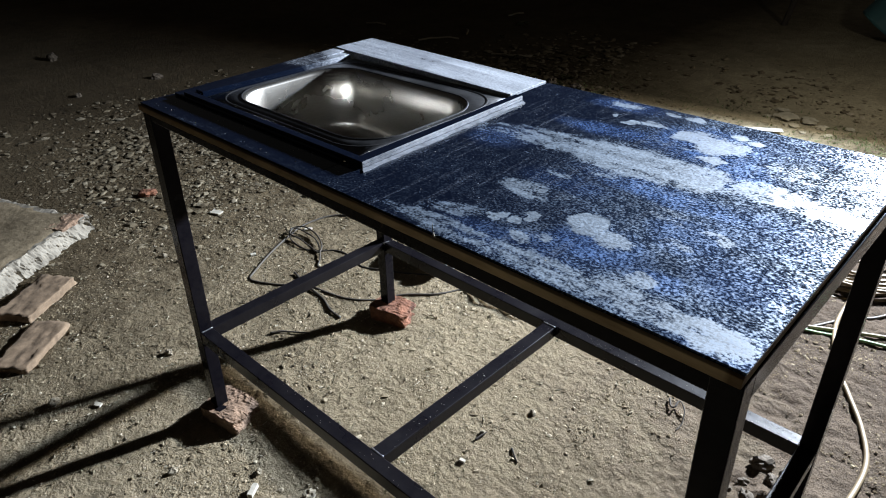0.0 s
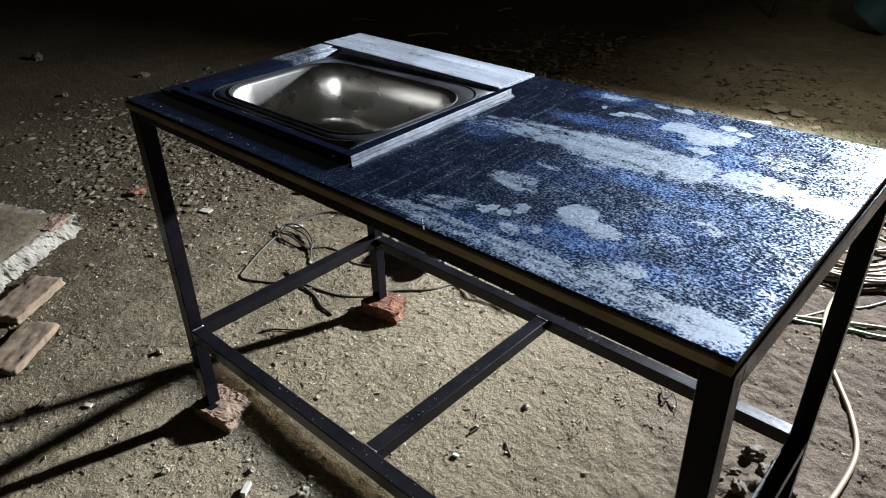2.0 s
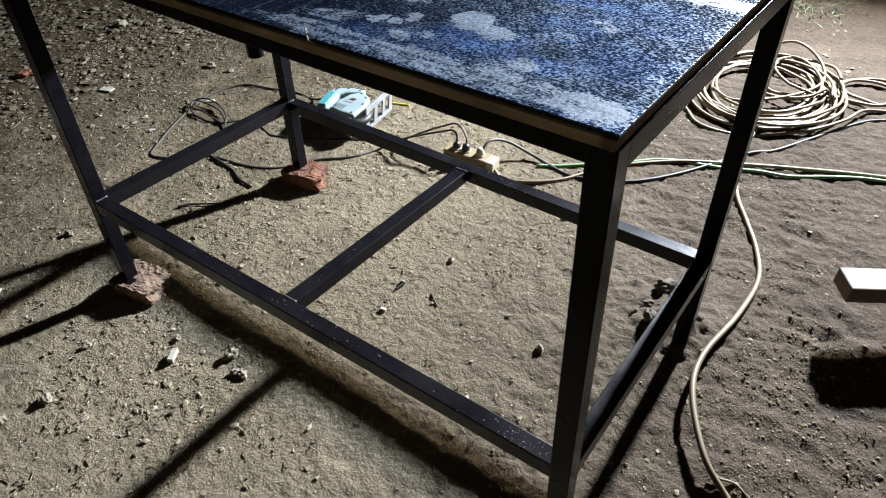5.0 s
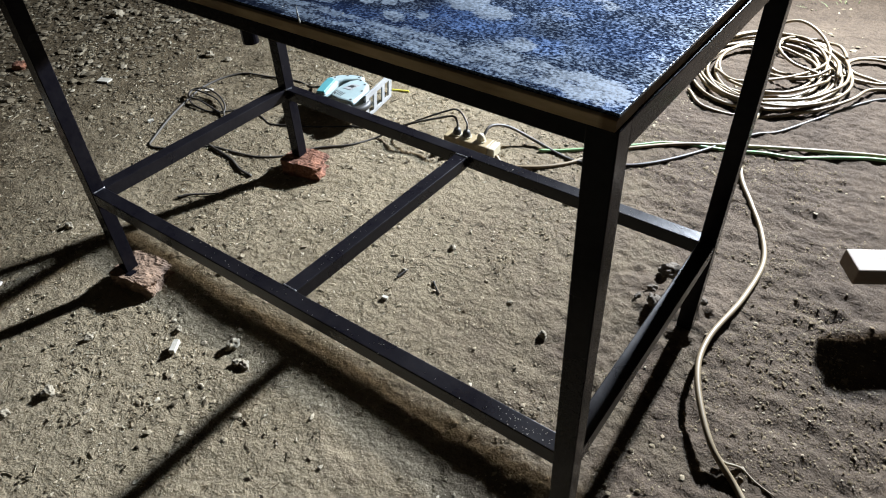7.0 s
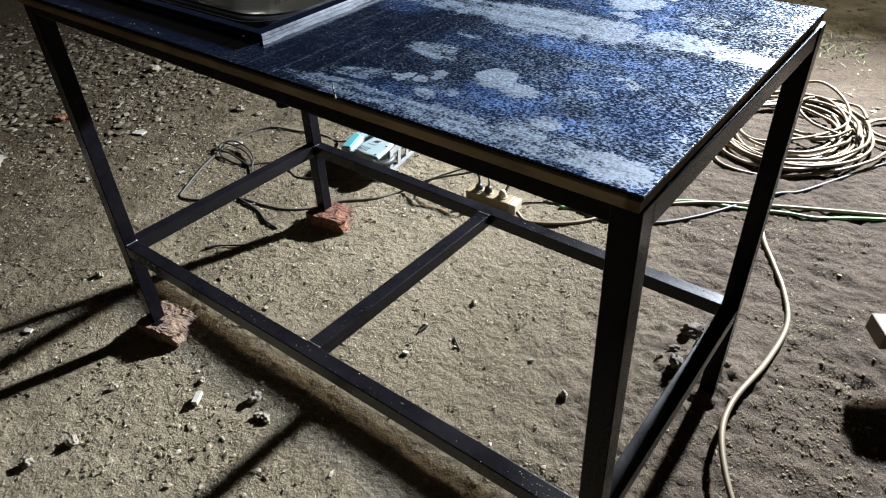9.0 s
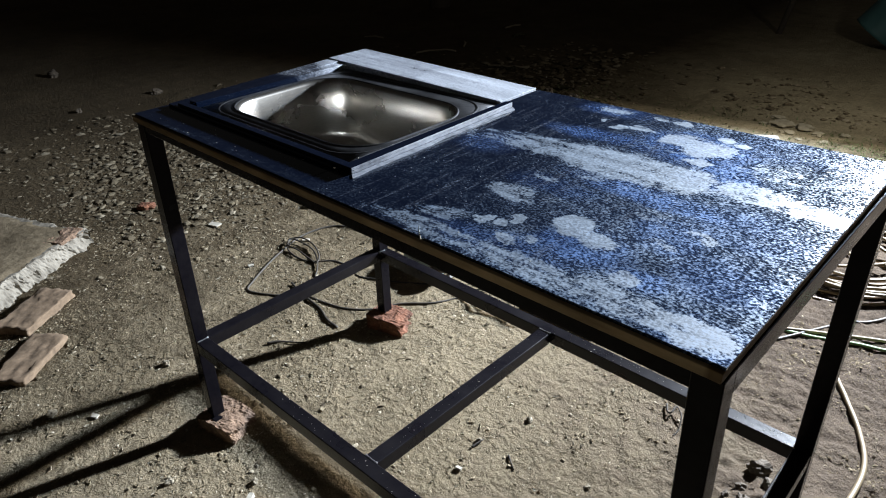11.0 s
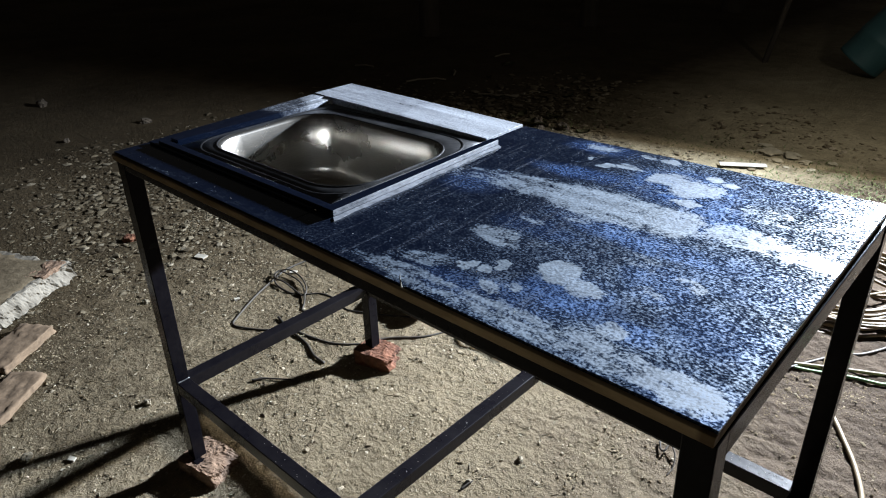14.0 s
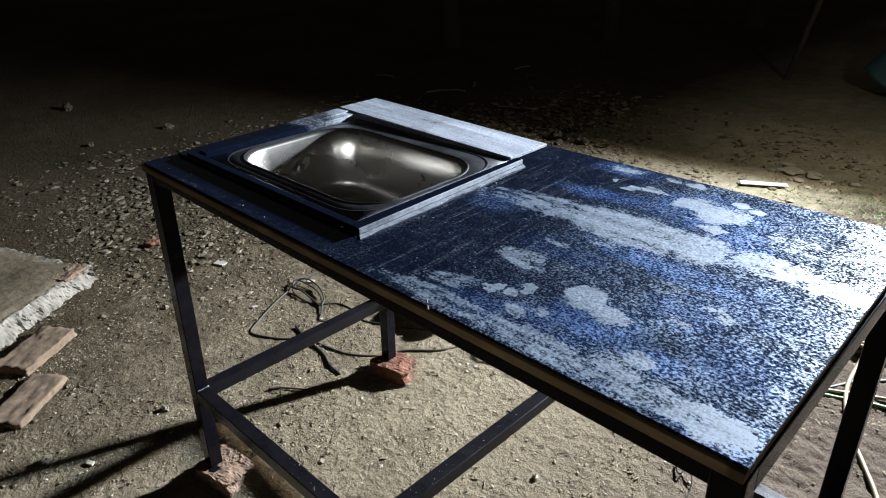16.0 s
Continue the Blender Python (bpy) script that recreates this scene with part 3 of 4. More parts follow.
# ---- sink ----
def rounded(cx, cy, a, b, r, n=8):
    pts = []
    for sx, sy, start in ((1, 1, 0), (-1, 1, 90), (-1, -1, 180), (1, -1, 270)):
        for k in range(n):
            ang = radians(start + 90 * k / (n - 1))
            pts.append((cx + sx * (a - r) + r * math.cos(ang), cy + sy * (b - r) + r * math.sin(ang)))
    return pts


sink = thing("kitchen_sink", "brushed stainless steel single bowl sink set in granite", "sink", (0.312, 0.30, 0))
RIM = 0.868
FLANGE = simple("scratched_dark_steel", (0.03, 0.031, 0.034), (0.12, 0.122, 0.13), 50, 0.4, 0.9)


def ring_mesh(rings):
    bm = bmesh.new()
    loops = [[bm.verts.new((x, y, z)) for x, y in rounded(cx, cy, a, b, r)] for cx, cy, a, b, r, z in rings]
    for p, q in zip(loops, loops[1:]):
        n = len(p)
        for k in range(n):
            bm.faces.new((p[k], p[(k + 1) % n], q[(k + 1) % n], q[k]))
    return bm, loops


def build_bowl():
    bx, by, a, b = 0.0, -0.003, 0.226, 0.152
    bm, _ = ring_mesh([(0, 0.001, 0.2445, 0.209, 0.012, RIM - 0.003), (0, 0.001, 0.2445, 0.209, 0.012, RIM), (bx, by, a, b, 0.085, RIM + 0.0005)])
    part("flange", bm, FLANGE, sink, "dark scratched steel flange", True)
    rings = [(bx, by, a - k, b - k, r, RIM + z) for k, r, z in ((0.0002, 0.085, 0.0006), (0.005, 0.083, -0.0015), (0.008, 0.081, -0.008), (0.012, 0.081, -0.055), (0.017, 0.08, -0.112))]
    for k in range(1, 7):
        ang = radians(15 * k)
        inset = 0.017 + 0.042 * (1 - math.cos(ang))
        rings.append((bx, by, a - inset, b - inset, 0.08 - 0.006 * k, RIM - 0.112 - 0.042 * math.sin(ang)))
    rings += [(bx, by, 0.11, 0.06, 0.03, RIM - 0.1555), (bx, by, 0.03, 0.02, 0.01, RIM - 0.1565)]
    bm, loops = ring_mesh(rings)
    bm.faces.new(loops[-1])
    part("bowl", bm, BRUSHED, sink, smooth=True)
    bm, _ = ring_mesh([(bx, by, a + k, b + k, 0.085 + k, RIM + z) for k, z in ((0.0035, 0.0006), (0.002, 0.0021), (0.0004, 0.0021), (-0.0012, 0.0006))])
    part("rim_bead", bm, FLANGE, sink, "pressed rim of the bowl", True)
    bm, _ = ring_mesh([(0.0, 0.004, 0.238 + k, 0.186 + k, 0.075, RIM + z) for k, z in ((0.002, 0.0001), (0.001, 0.0012), (-0.001, 0.0012), (-0.002, 0.0001))])
    part("flange_step", bm, FLANGE, sink, smooth=True)


build_bowl()
part("drain_pipe", sweep([Vector((0.014, -0.003, z)) for z in (0.613, 0.617, 0.66, 0.664, 0.69, 0.694, 0.712)], lambda u: 0.017 if u < 0.4 else 0.022 if u < 0.75 else 0.036, 20), STEEL_BLACK, sink)

# ---- weld beads at the joints ----
WELD = simple("bare_weld", (0.2, 0.2, 0.21), (0.5, 0.5, 0.52), 90, 0.35, 0.8)


def weld(a, b, seed):
    o = Vector((L / 2, W / 2, 0))
    a, b = Vector(a) - o, Vector(b) - o
    pts = [a.lerp(b, k / 9) + 0.0012 * noise.noise_vector(a.lerp(b, k / 9) * 300 + Vector((seed, 0, 0))) for k in range(10)]
    part("weld_bead", sweep(pts, 0.0022, 6), WELD, table, "bare shiny weld bead", True)


wl, wr = corner(0, 0, 0.293), corner(1, 1, S)
weld((wl.x + T, wl.y + 0.003, 0.2935), (wl.x + T, wl.y + T, 0.2935), 1)
weld((T - 0.005, far_y, S), (T, far_y + 0.018, S + 0.001), 2)
weld((T - 0.016, far_y, S), (T - 0.004, far_y, S), 3)
weld((XB, far_y, S - 0.001), (XB + T, far_y, S - 0.001), 4)
weld((XN, near_y, SN - 0.001), (XN + T, near_y, SN - 0.001), 5)
weld((wr.x - T, wr.y - T, S), (wr.x - T, wr.y - 0.004, S), 6)

# ---- bricks under the feet ----
def brick_bit(at, turn, size, seed, material, label):
    def chop(v):
        if v.co.x > size[0] * 0.15:
            v.co.x -= 0.03 * (noise.noise(v.co * 28) + 0.35)
            v.co.z -= 0.35 * max(0, v.co.x - size[0] * 0.25) * (v.co.z / size[2])
    ob = part("brick", rough_box(size, seed, 26, 0.004, chop, 0.6), material, None)
    ob.matrix_world = pose(*at, 0, 0, turn)
    return tagged(ob, label, "brick", "bricks")


brick_bit((0.03, 0.012, -0.003), 12, (0.125, 0.095, 0.048), 1, BRICK_PALE, "broken pale red brick under a table leg")
brick_bit((0.035, 0.61, -0.003), 15, (0.125, 0.085, 0.053), 2, BRICK, "broken red brick with crumbled end under a table leg")

# ---- concrete slab and bricks ----
def build_slab():
    bm = bmesh.new()
    n, m, hgt = 40, 26, 0.072
    a, b = Vector((0.53, -0.85, 0)).normalized(), Vector((-0.89, -0.36, 0)).normalized()
    c = Vector((-1.345, 0.195, 0))
    grid = {}
    for i in range(n + 1):
        for j in range(m + 1):
            u, v = 1.0 * i / n, 1.0 * (j / m) ** 1.6
            p = c + a * (u + 0.028) + b * (v + 0.028)
            edge = min(u, v)
            q = p + (0.014 * noise.noise(p * 25) + 0.006 * noise.noise(p * 70)) * (b if j == 0 else a if i == 0 else Vector())
            q.z = hgt + 0.004 * noise.noise(p * 6) + 0.0015 * noise.noise(p * 40) - 0.02 * max(0, 1 - edge / 0.03) * (0.5 + noise.noise(p * 18))
            grid[i, j] = bm.verts.new(q)
    for i in range(n):
        for j in range(m):
            bm.faces.new((grid[i, j], grid[i + 1, j], grid[i + 1, j + 1], grid[i, j + 1]))
    thing_slab = thing("concrete_slab", "broken slab of old concrete lying on the earth", "slab")
    part("slab_top", bm, CONCRETE, thing_slab, smooth=True)
    p = c + a * 0.09 + b * 0.05
    bit = part("brick_inlay", rough_box((0.13, 0.07, 0.02), 8, 10, 0.006, None, 0.4), BRICK_PALE, thing_slab, "reddish brick bedded in the slab's corner")
    bit.matrix_world = pose(p.x, p.y, hgt - 0.019, 0, 0, -58)
    # broken white faces along two sides
    rows = 9
    for along, across, count in ((a, b, 150), (b, a, 90)):
        bm = bmesh.new()
        prev = None
        for k in range(count + 1):
            base = c + along * (1.0 * k / count)
            col = []
            for r in range(rows + 1):
                z = (hgt + 0.001) * r / rows
                p = base + Vector((0, 0, z))
                rough = 0.02 * (round(2.5 * noise.noise(p * 17)) / 2.5) + 0.008 * noise.noise(p * 22) + 0.007 * noise.noise(p * 60) + 0.006 * noise.noise(p * 130)
                p = p + across * (0.03 * r / rows + rough * (0.4 if r == rows else 1) - 0.006)
                if r == rows:
                    p.z -= 0.004 + 0.008 * abs(noise.noise(base * 30))
                    top_in = p + across * 0.03
                col.append(bm.verts.new(p))
            top_in.z = hgt - 0.008
            col.append(bm.verts.new(top_in))
            if prev:
                for r in range(len(col) - 1):
                    bm.faces.new((prev[r], col[r], col[r + 1], prev[r + 1]))
            prev = col
        part("broken_face", bm, PLASTER, thing_slab, "chipped whitish broken face")


build_slab()


def loose_brick(at, turn, tilt, size, seed, material, label):
    def chop(v):
        v.co.x += 0.008 * noise.noise(v.co * 25 + Vector((seed, 0, 0)))
    ob = part("brick", rough_box(size, seed, 16, 0.006, chop, 0.2), material, None, smooth=True)
    ob.matrix_world = pose(*at, tilt, 0, turn)
    return tagged(ob, label, "brick", "bricks")


BRICK_DUSTY = simple("dusty_brick", (0.095, 0.063, 0.038), (0.255, 0.18, 0.115), 60, 0.92, relief=0.5, distance=0.003)
loose_brick((-0.955, -0.15, -0.014), -55, 0, (0.24, 0.13, 0.042), 5, BRICK_DUSTY, "dusty red brick lying beside the concrete slab")
loose_brick((-0.69, -0.255, -0.016), -50, 0, (0.23, 0.118, 0.036), 6, BRICK_DUSTY, "dust-covered brick lying on the earth")
loose_brick((-0.86, -0.40, -0.016), -48, 0, (0.2, 0.10, 0.045), 7, BRICK_DUSTY, "dusty brick half behind two others")

# ---- wooden plank on a low rest ----
PINE = simple("pale_pine", (0.1, 0.07, 0.044), (0.195, 0.146, 0.098), 35, 0.7, stretch=(0.12, 1, 1), relief=0.3)
bench = thing("wooden_bench", "low bench with a pale sawn pine plank", "bench", (1.511, 0.901, 0))
ob = part("plank", box((0, -0.03, 0.098), (0.75, 0.044, 0.142), 0.003), PINE, bench)
ob.rotation_euler = (0, 0, radians(32))
for px in (0.35, 0.68):
    ob = part("leg", box((px, -0.025, -0.02), (px + 0.05, 0.038, 0.0975), 0.002), PINE, bench)
    ob.rotation_euler = (0, 0, radians(32))

# ---- cables ----
CREAM = simple("cream_cable", (0.125, 0.087, 0.043), (0.21, 0.158, 0.088), 25, 0.55)
GREEN = simple("green_cable", (0.10, 0.22, 0.08), (0.22, 0.36, 0.16), 20, 0.5)
DARK = simple("dark_cable", (0.02, 0.018, 0.015), (0.06, 0.05, 0.04), 20, 0.55)
GREY = simple("dusty_grey_cable", (0.03, 0.026, 0.021), (0.078, 0.067, 0.052), 20, 0.65)


def lay(points, r):
    """Points on the ground, lifted so that a cable rests on it; a third value lifts it further."""
    return [Vector((p[0], p[1], ground_height(p[0], p[1]) + r * 0.8 + (p[2] if len(p) > 2 else 0))) for p in points]


def cable(name, points, r, material, label, per=8):
    ob = part(name, sweep(smooth_path(lay(points, r), per), r, 8), material, None, smooth=True)
    return tagged(ob, label, "cable")


cable("power_cable", [(1.12, 1.72), (1.125, 1.5), (1.178, 1.311), (1.24, 1.19), (1.300, 1.075), (1.339, 0.95), (1.333, 0.776, 0.008), (1.307, 0.60, 0.022), (1.322, 0.48, 0.03), (1.393, 0.351, 0.022), (1.47, 0.295), (1.56, 0.2)], 0.0068, CREAM, "cream cable snaking over the earth past the table leg")
cable("power_cable", [(0.505, 0.985, 0.01), (0.55, 0.972), (0.63, 1.006), (0.708, 1.087), (0.772, 1.201), (0.838, 1.274), (0.968, 1.384), (1.109, 1.464), (1.283, 1.544), (1.539, 1.658), (1.9, 1.78)], 0.006, CREAM, "pale cable leading from the socket block")
cable("garden_cable", [(0.60, 1.10), (0.673, 1.153), (0.834, 1.29), (0.935, 1.375), (1.098, 1.435), (1.199, 1.463), (1.293, 1.500), (1.412, 1.571), (1.543, 1.634), (1.9, 1.74)], 0.0055, GREEN, "green cable beside a pale one on the earth")
cable("power_cable", [(0.447, 1.0, 0.055), (0.45, 1.04, 0.075), (0.48, 1.10, 0.05), (0.56, 1.13, 0.01), (0.689, 1.115), (0.767, 1.127), (0.890, 1.197), (0.992, 1.32), (1.087, 1.477), (1.15, 1.58), (1.208, 1.632), (1.298, 1.794), (1.407, 1.985), (1.49, 2.07), (1.7, 2.2)], 0.005, DARK, "dark flexible cable from a plug")
cable("tool_cord", [(-0.27, 1.0, 0.03), (-0.35, 1.02), (-0.429, 1.024), (-0.541, 0.988), (-0.647, 0.955), (-0.692, 0.887), (-0.701, 0.783), (-0.673, 0.694), (-0.620, 0.579), (-0.548, 0.456), (-0.519, 0.419), (-0.476, 0.427), (-0.398, 0.472), (-0.338, 0.530), (-0.234, 0.551), (-0.150, 0.576), (-0.078, 0.634), (-0.027, 0.714), (0.056, 0.791), (0.099, 0.872), (0.15, 0.92, 0.03), (0.22, 0.945, 0.06), (0.28, 0.985, 0.075), (0.325, 1.01, 0.085), (0.352, 0.995, 0.075), (0.354, 0.985, 0.055)], 0.0038, GREY, "thin grey tool cord in a wide loop")
cable("tool_cord", [(-0.36, 0.66), (-0.40, 0.635), (-0.43, 0.665, 0.003), (-0.487, 0.71, 0.008), (-0.552, 0.742, 0.012), (-0.622, 0.748, 0.014), (-0.68, 0.735, 0.02), (-0.665, 0.70, 0.016), (-0.605, 0.703, 0.012), (-0.535, 0.70, 0.008), (-0.475, 0.695, 0.006), (-0.50, 0.73, 0.014), (-0.58, 0.765, 0.018), (-0.66, 0.765, 0.022), (-0.695, 0.725, 0.014), (-0.63, 0.68, 0.008), (-0.542, 0.681), (-0.487, 0.712), (-0.442, 0.755), (-0.36, 0.765), (-0.28, 0.745), (-0.205, 0.775), (-0.12, 0.82), (0.0, 0.895), (0.12, 0.93), (0.2, 0.96, 0.05), (0.285, 1.01, 0.09), (0.33, 1.03, 0.1), (0.385, 1.0, 0.085), (0.39, 0.985, 0.055)], 0.0031, DARK, "thin dark tool cord with a tangled twist")


cable("tool_cord", [(-0.43, 0.55, 0.004), (-0.37, 0.535), (-0.32, 0.527), (-0.275, 0.522), (-0.212, 0.513), (-0.146, 0.489), (-0.09, 0.486)], 0.0045, DARK, "thicker dark cord lying under the table")


def coil(cx, cy, radius, loops, seed, spread, lift, squash=1.0):
    rnd = random.Random(seed)
    pts, n = [], 16
    r, dx, dy = radius, 0, 0
    for k in range(loops):
        r2, dx2, dy2 = radius * rnd.uniform(1 - spread, 1 + spread * 0.4), rnd.uniform(-0.05, 0.05), rnd.uniform(-0.04, 0.05)
        up, ph, tilt = rnd.uniform(0, lift), rnd.uniform(0, 6.28), rnd.uniform(0, 0.02)
        for i in range(n):
            u, ang = i / n, 2 * math.pi * i / n
            rr = r + (r2 - r) * u
            x = cx + dx + (dx2 - dx) * u + rr * math.cos(ang)
            y = cy + dy + (dy2 - dy) * u + squash * rr * math.sin(ang)
            pts.append((x, y, 0.002 + up * (0.5 + 0.5 * math.sin(ang + ph)) + tilt))
        r, dx, dy = r2, dx2, dy2
    return pts


def build_coil():
    heap = thing("cable_coil", "large loose coil of cream cable lying on the earth", "cable")
    rnd = random.Random(5)
    for k, (cx, cy, r, loops, spread, lift, sq) in enumerate(((1.045, 2.03, 0.245, 7, 0.25, 0.03, 1.24), (1.075, 2.03, 0.225, 4, 0.3, 0.05, 1.22), (1.16, 2.18, 0.13, 3, 0.3, 0.05, 1.2), (1.40, 2.22, 0.12, 2, 0.25, 0.02, 0.9))):
        path = smooth_path(lay(coil(cx, cy, r, loops, 20 + k, spread, lift, sq), 0.007), 3)
        part("cable_length", sweep(path, 0.0058, 7), CREAM, heap, smooth=True)
    stray = [(0.86, 1.75), (0.95, 1.66), (1.11, 1.69), (1.27, 1.80, 0.01), (1.36, 1.93, 0.015), (1.40, 2.06, 0.01), (1.47, 2.12), (1.60, 2.17), (1.9, 2.2)]
    part("cable_length", sweep(smooth_path(lay(stray, 0.007)), 0.0058, 7), CREAM, heap, smooth=True)
    arch = [(0.97, 2.30, 0.02), (1.0, 2.38, 0.05), (1.07, 2.40, 0.075), (1.15, 2.36, 0.07), (1.22, 2.26, 0.045), (1.23, 2.14, 0.03), (1.15, 1.98, 0.03), (1.0, 1.86, 0.02), (0.9, 1.92, 0.02)]
    part("cable_length", sweep(smooth_path(lay(arch, 0.007)), 0.0058, 7), CREAM, heap, smooth=True)


build_coil()

# ---- socket block with plugs ----
SOCKET = simple("cream_socket_plastic", (0.20, 0.155, 0.085), (0.32, 0.25, 0.145), 12, 0.5)
SOCKET_END = simple("pale_socket_end", (0.38, 0.33, 0.22), (0.5, 0.45, 0.33), 12, 0.5)
RUBBER = simple("black_rubber", (0.015, 0.015, 0.015), (0.035, 0.033, 0.03), 40, 0.5)
block = thing("extension_socket", "cream extension socket block with three plugs in it", "socket block", (0.405, 0.995, 0.002))
block.scale = (0.95, 0.95, 0.85)
block.rotation_euler = (0, 0, radians(4))
part("housing", box((-0.095, -0.028, 0), (0.075, 0.028, 0.046), 0.004), SOCKET, block)
part("end_cap", box((0.0755, -0.027, 0.001), (0.1, 0.027, 0.044), 0.004), SOCKET_END, block)
for px, material, h in ((-0.055, RUBBER, 0.028), (-0.018, RUBBER, 0.03), (0.038, SOCKET_END, 0.032)):
    plug = part("plug", sweep([Vector((px, 0, 0.0462 + h * k)) for k in (0, 0.5, 0.8, 1.0)], lambda u: 0.015 - 0.008 * u * u, 12), material, block, smooth=True)
    part("pin_guard", sweep([Vector((px, 0, 0.0462)), Vector((px, 0, 0.051))], 0.018, 14), SOCKET_END, plug)


# ---- power tool ----
TEAL = simple("pale_teal_plastic", (0.22, 0.285, 0.285), (0.34, 0.41, 0.405), 18, 0.42)
TEAL_DEEP = simple("teal_plastic", (0.05, 0.19, 0.21), (0.09, 0.27, 0.28), 18, 0.4)
ALLOY = simple("cast_alloy", (0.24, 0.245, 0.245), (0.4, 0.405, 0.4), 30, 0.45, 0.2)


def slab_of(outline, z0, z1, bevel=0.008):
    bm = bmesh.new()
    low = [bm.verts.new((x, y, z0)) for x, y in outline]
    face = bm.faces.new(low)
    ext = bmesh.ops.extrude_face_region(bm, geom=[face])
    bmesh.ops.translate(bm, verts=[v for v in ext["geom"] if isinstance(v, bmesh.types.BMVert)], vec=(0, 0, z1 - z0))
    bmesh.ops.bevel(bm, geom=bm.edges[:], offset=bevel, segments=3, affect="EDGES", profile=0.5)
    return bm


saw = thing("power_saw", "pale teal hand-held stone saw lying on its side", "power tool", (-0.216, 0.893, 0.003))
housing = part("motor_housing", slab_of([(0.088, 0.012), (0.134, 0.006), (0.196, 0.012), (0.188, 0.08), (0.158, 0.145), (0.108, 0.165), (0.078, 0.125), (0.072, 0.06)], 0.008, 0.082, 0.01), TEAL, saw)
part("handle", slab_of([(0.032, -0.006), (0.072, 0.012), (0.052, 0.062), (0.038, 0.108), (0.05, 0.128), (0.104, 0.165), (0.102, 0.188), (0.05, 0.178), (0.01, 0.152), (-0.012, 0.115), (0.004, 0.05)], 0.016, 0.076), TEAL, saw)
part("grip", slab_of([(0.034, 0.002), (0.062, 0.014), (0.046, 0.06), (0.032, 0.1), (0.008, 0.108), (0.0, 0.098), (0.014, 0.05)], 0.0745, 0.0835, 0.003), TEAL_DEEP, saw, "deep teal rubber grip")
part("trigger", slab_of([(0.055, 0.06), (0.07, 0.066), (0.06, 0.1), (0.044, 0.1)], 0.03, 0.06, 0.003), RUBBER, saw, "black trigger")
part("bridge", slab_of([(0.06, 0.004), (0.096, 0.006), (0.09, 0.03), (0.064, 0.026)], 0.02, 0.072, 0.004), TEAL, saw)
part("label_plate", slab_of([(0.098, 0.07), (0.132, 0.074), (0.138, 0.118), (0.108, 0.112)], 0.0822, 0.0832, 0.0003), ALLOY, housing, "worn grey label plate")
part("label_bar", slab_of([(0.106, 0.086), (0.128, 0.089), (0.131, 0.106), (0.112, 0.102)], 0.0833, 0.0838, 0.0002), RUBBER, housing, "dark bars of unreadable print")
for k in range(5):
    part("vent_slot", box((0.09 + 0.009 * k, 0.022, 0.0818), (0.094 + 0.009 * k, 0.05, 0.0826), 0.0003), RUBBER, housing)
for x, y in ((0.1, 0.03), (0.176, 0.024), (0.17, 0.09), (0.148, 0.132), (0.115, 0.148)):
    part("screw", sweep([Vector((x, y, 0.0815)), Vector((x, y, 0.083))], 0.0042, 8), RUBBER, housing)
for x, y in ((0.04, 0.16), (0.085, 0.172), (0.01, 0.125)):
    part("screw", sweep([Vector((x, y, 0.0755)), Vector((x, y, 0.077))], 0.004, 8), RUBBER, saw)
part("blade_guard", sweep([Vector((0.197 + 0.03 * math.cos(a), 0.035 + 0.04 * math.sin(a), 0.062)) for a in [0.3 * k - 2.2 for k in range(13)]], 0.013, 8), RUBBER, saw, smooth=True)


def plate_point(u, z, out):
    """A point of the saw's foot plate, which stands on edge."""
    return (0.21 - 0.035 * u + 0.12 * z + out, 0.045 + 0.185 * u, z)


plate = part("base_plate", prism([plate_point(u, 0.0, d) for u, d in ((0, 0), (0, 0.007), (1, 0.007), (1, 0))], [plate_point(u, 0.016, d) for u, d in ((0, 0), (0, 0.007), (1, 0.007), (1, 0))], 0.001), ALLOY, saw, "silver alloy base plate")
for u0, u1, z0, z1 in ((0.0, 1.0, 0.078, 0.1), (0.0, 0.12, 0.0162, 0.0778), (0.3, 0.42, 0.0162, 0.0778), (0.62, 0.72, 0.0162, 0.0778), (0.88, 1.0, 0.0162, 0.0778)):
    part("plate_rib", prism([plate_point(u, z0, d) for u, d in ((u0, 0), (u0, 0.007), (u1, 0.007), (u1, 0))], [plate_point(u, z1, d) for u, d in ((u0, 0), (u0, 0.007), (u1, 0.007), (u1, 0))], 0.001), ALLOY, plate)
part("depth_bracket", sweep([Vector(plate_point(u, z, -0.012)) for u, z in ((0.1, 0.03), (0.35, 0.075), (0.75, 0.06), (0.85, 0.02))], 0.006, 8), ALLOY, plate, "alloy depth bracket")
YELLOW = simple("yellow_plastic", (0.5, 0.42, 0.03), (0.62, 0.55, 0.08), 20, 0.5)
ob = part("pencil", sweep(lay([(-0.065, 1.16), (0.0, 1.185)], 0.004), 0.004, 6), YELLOW, None)
tagged(ob, "short yellow pencil on the earth", "pencil")


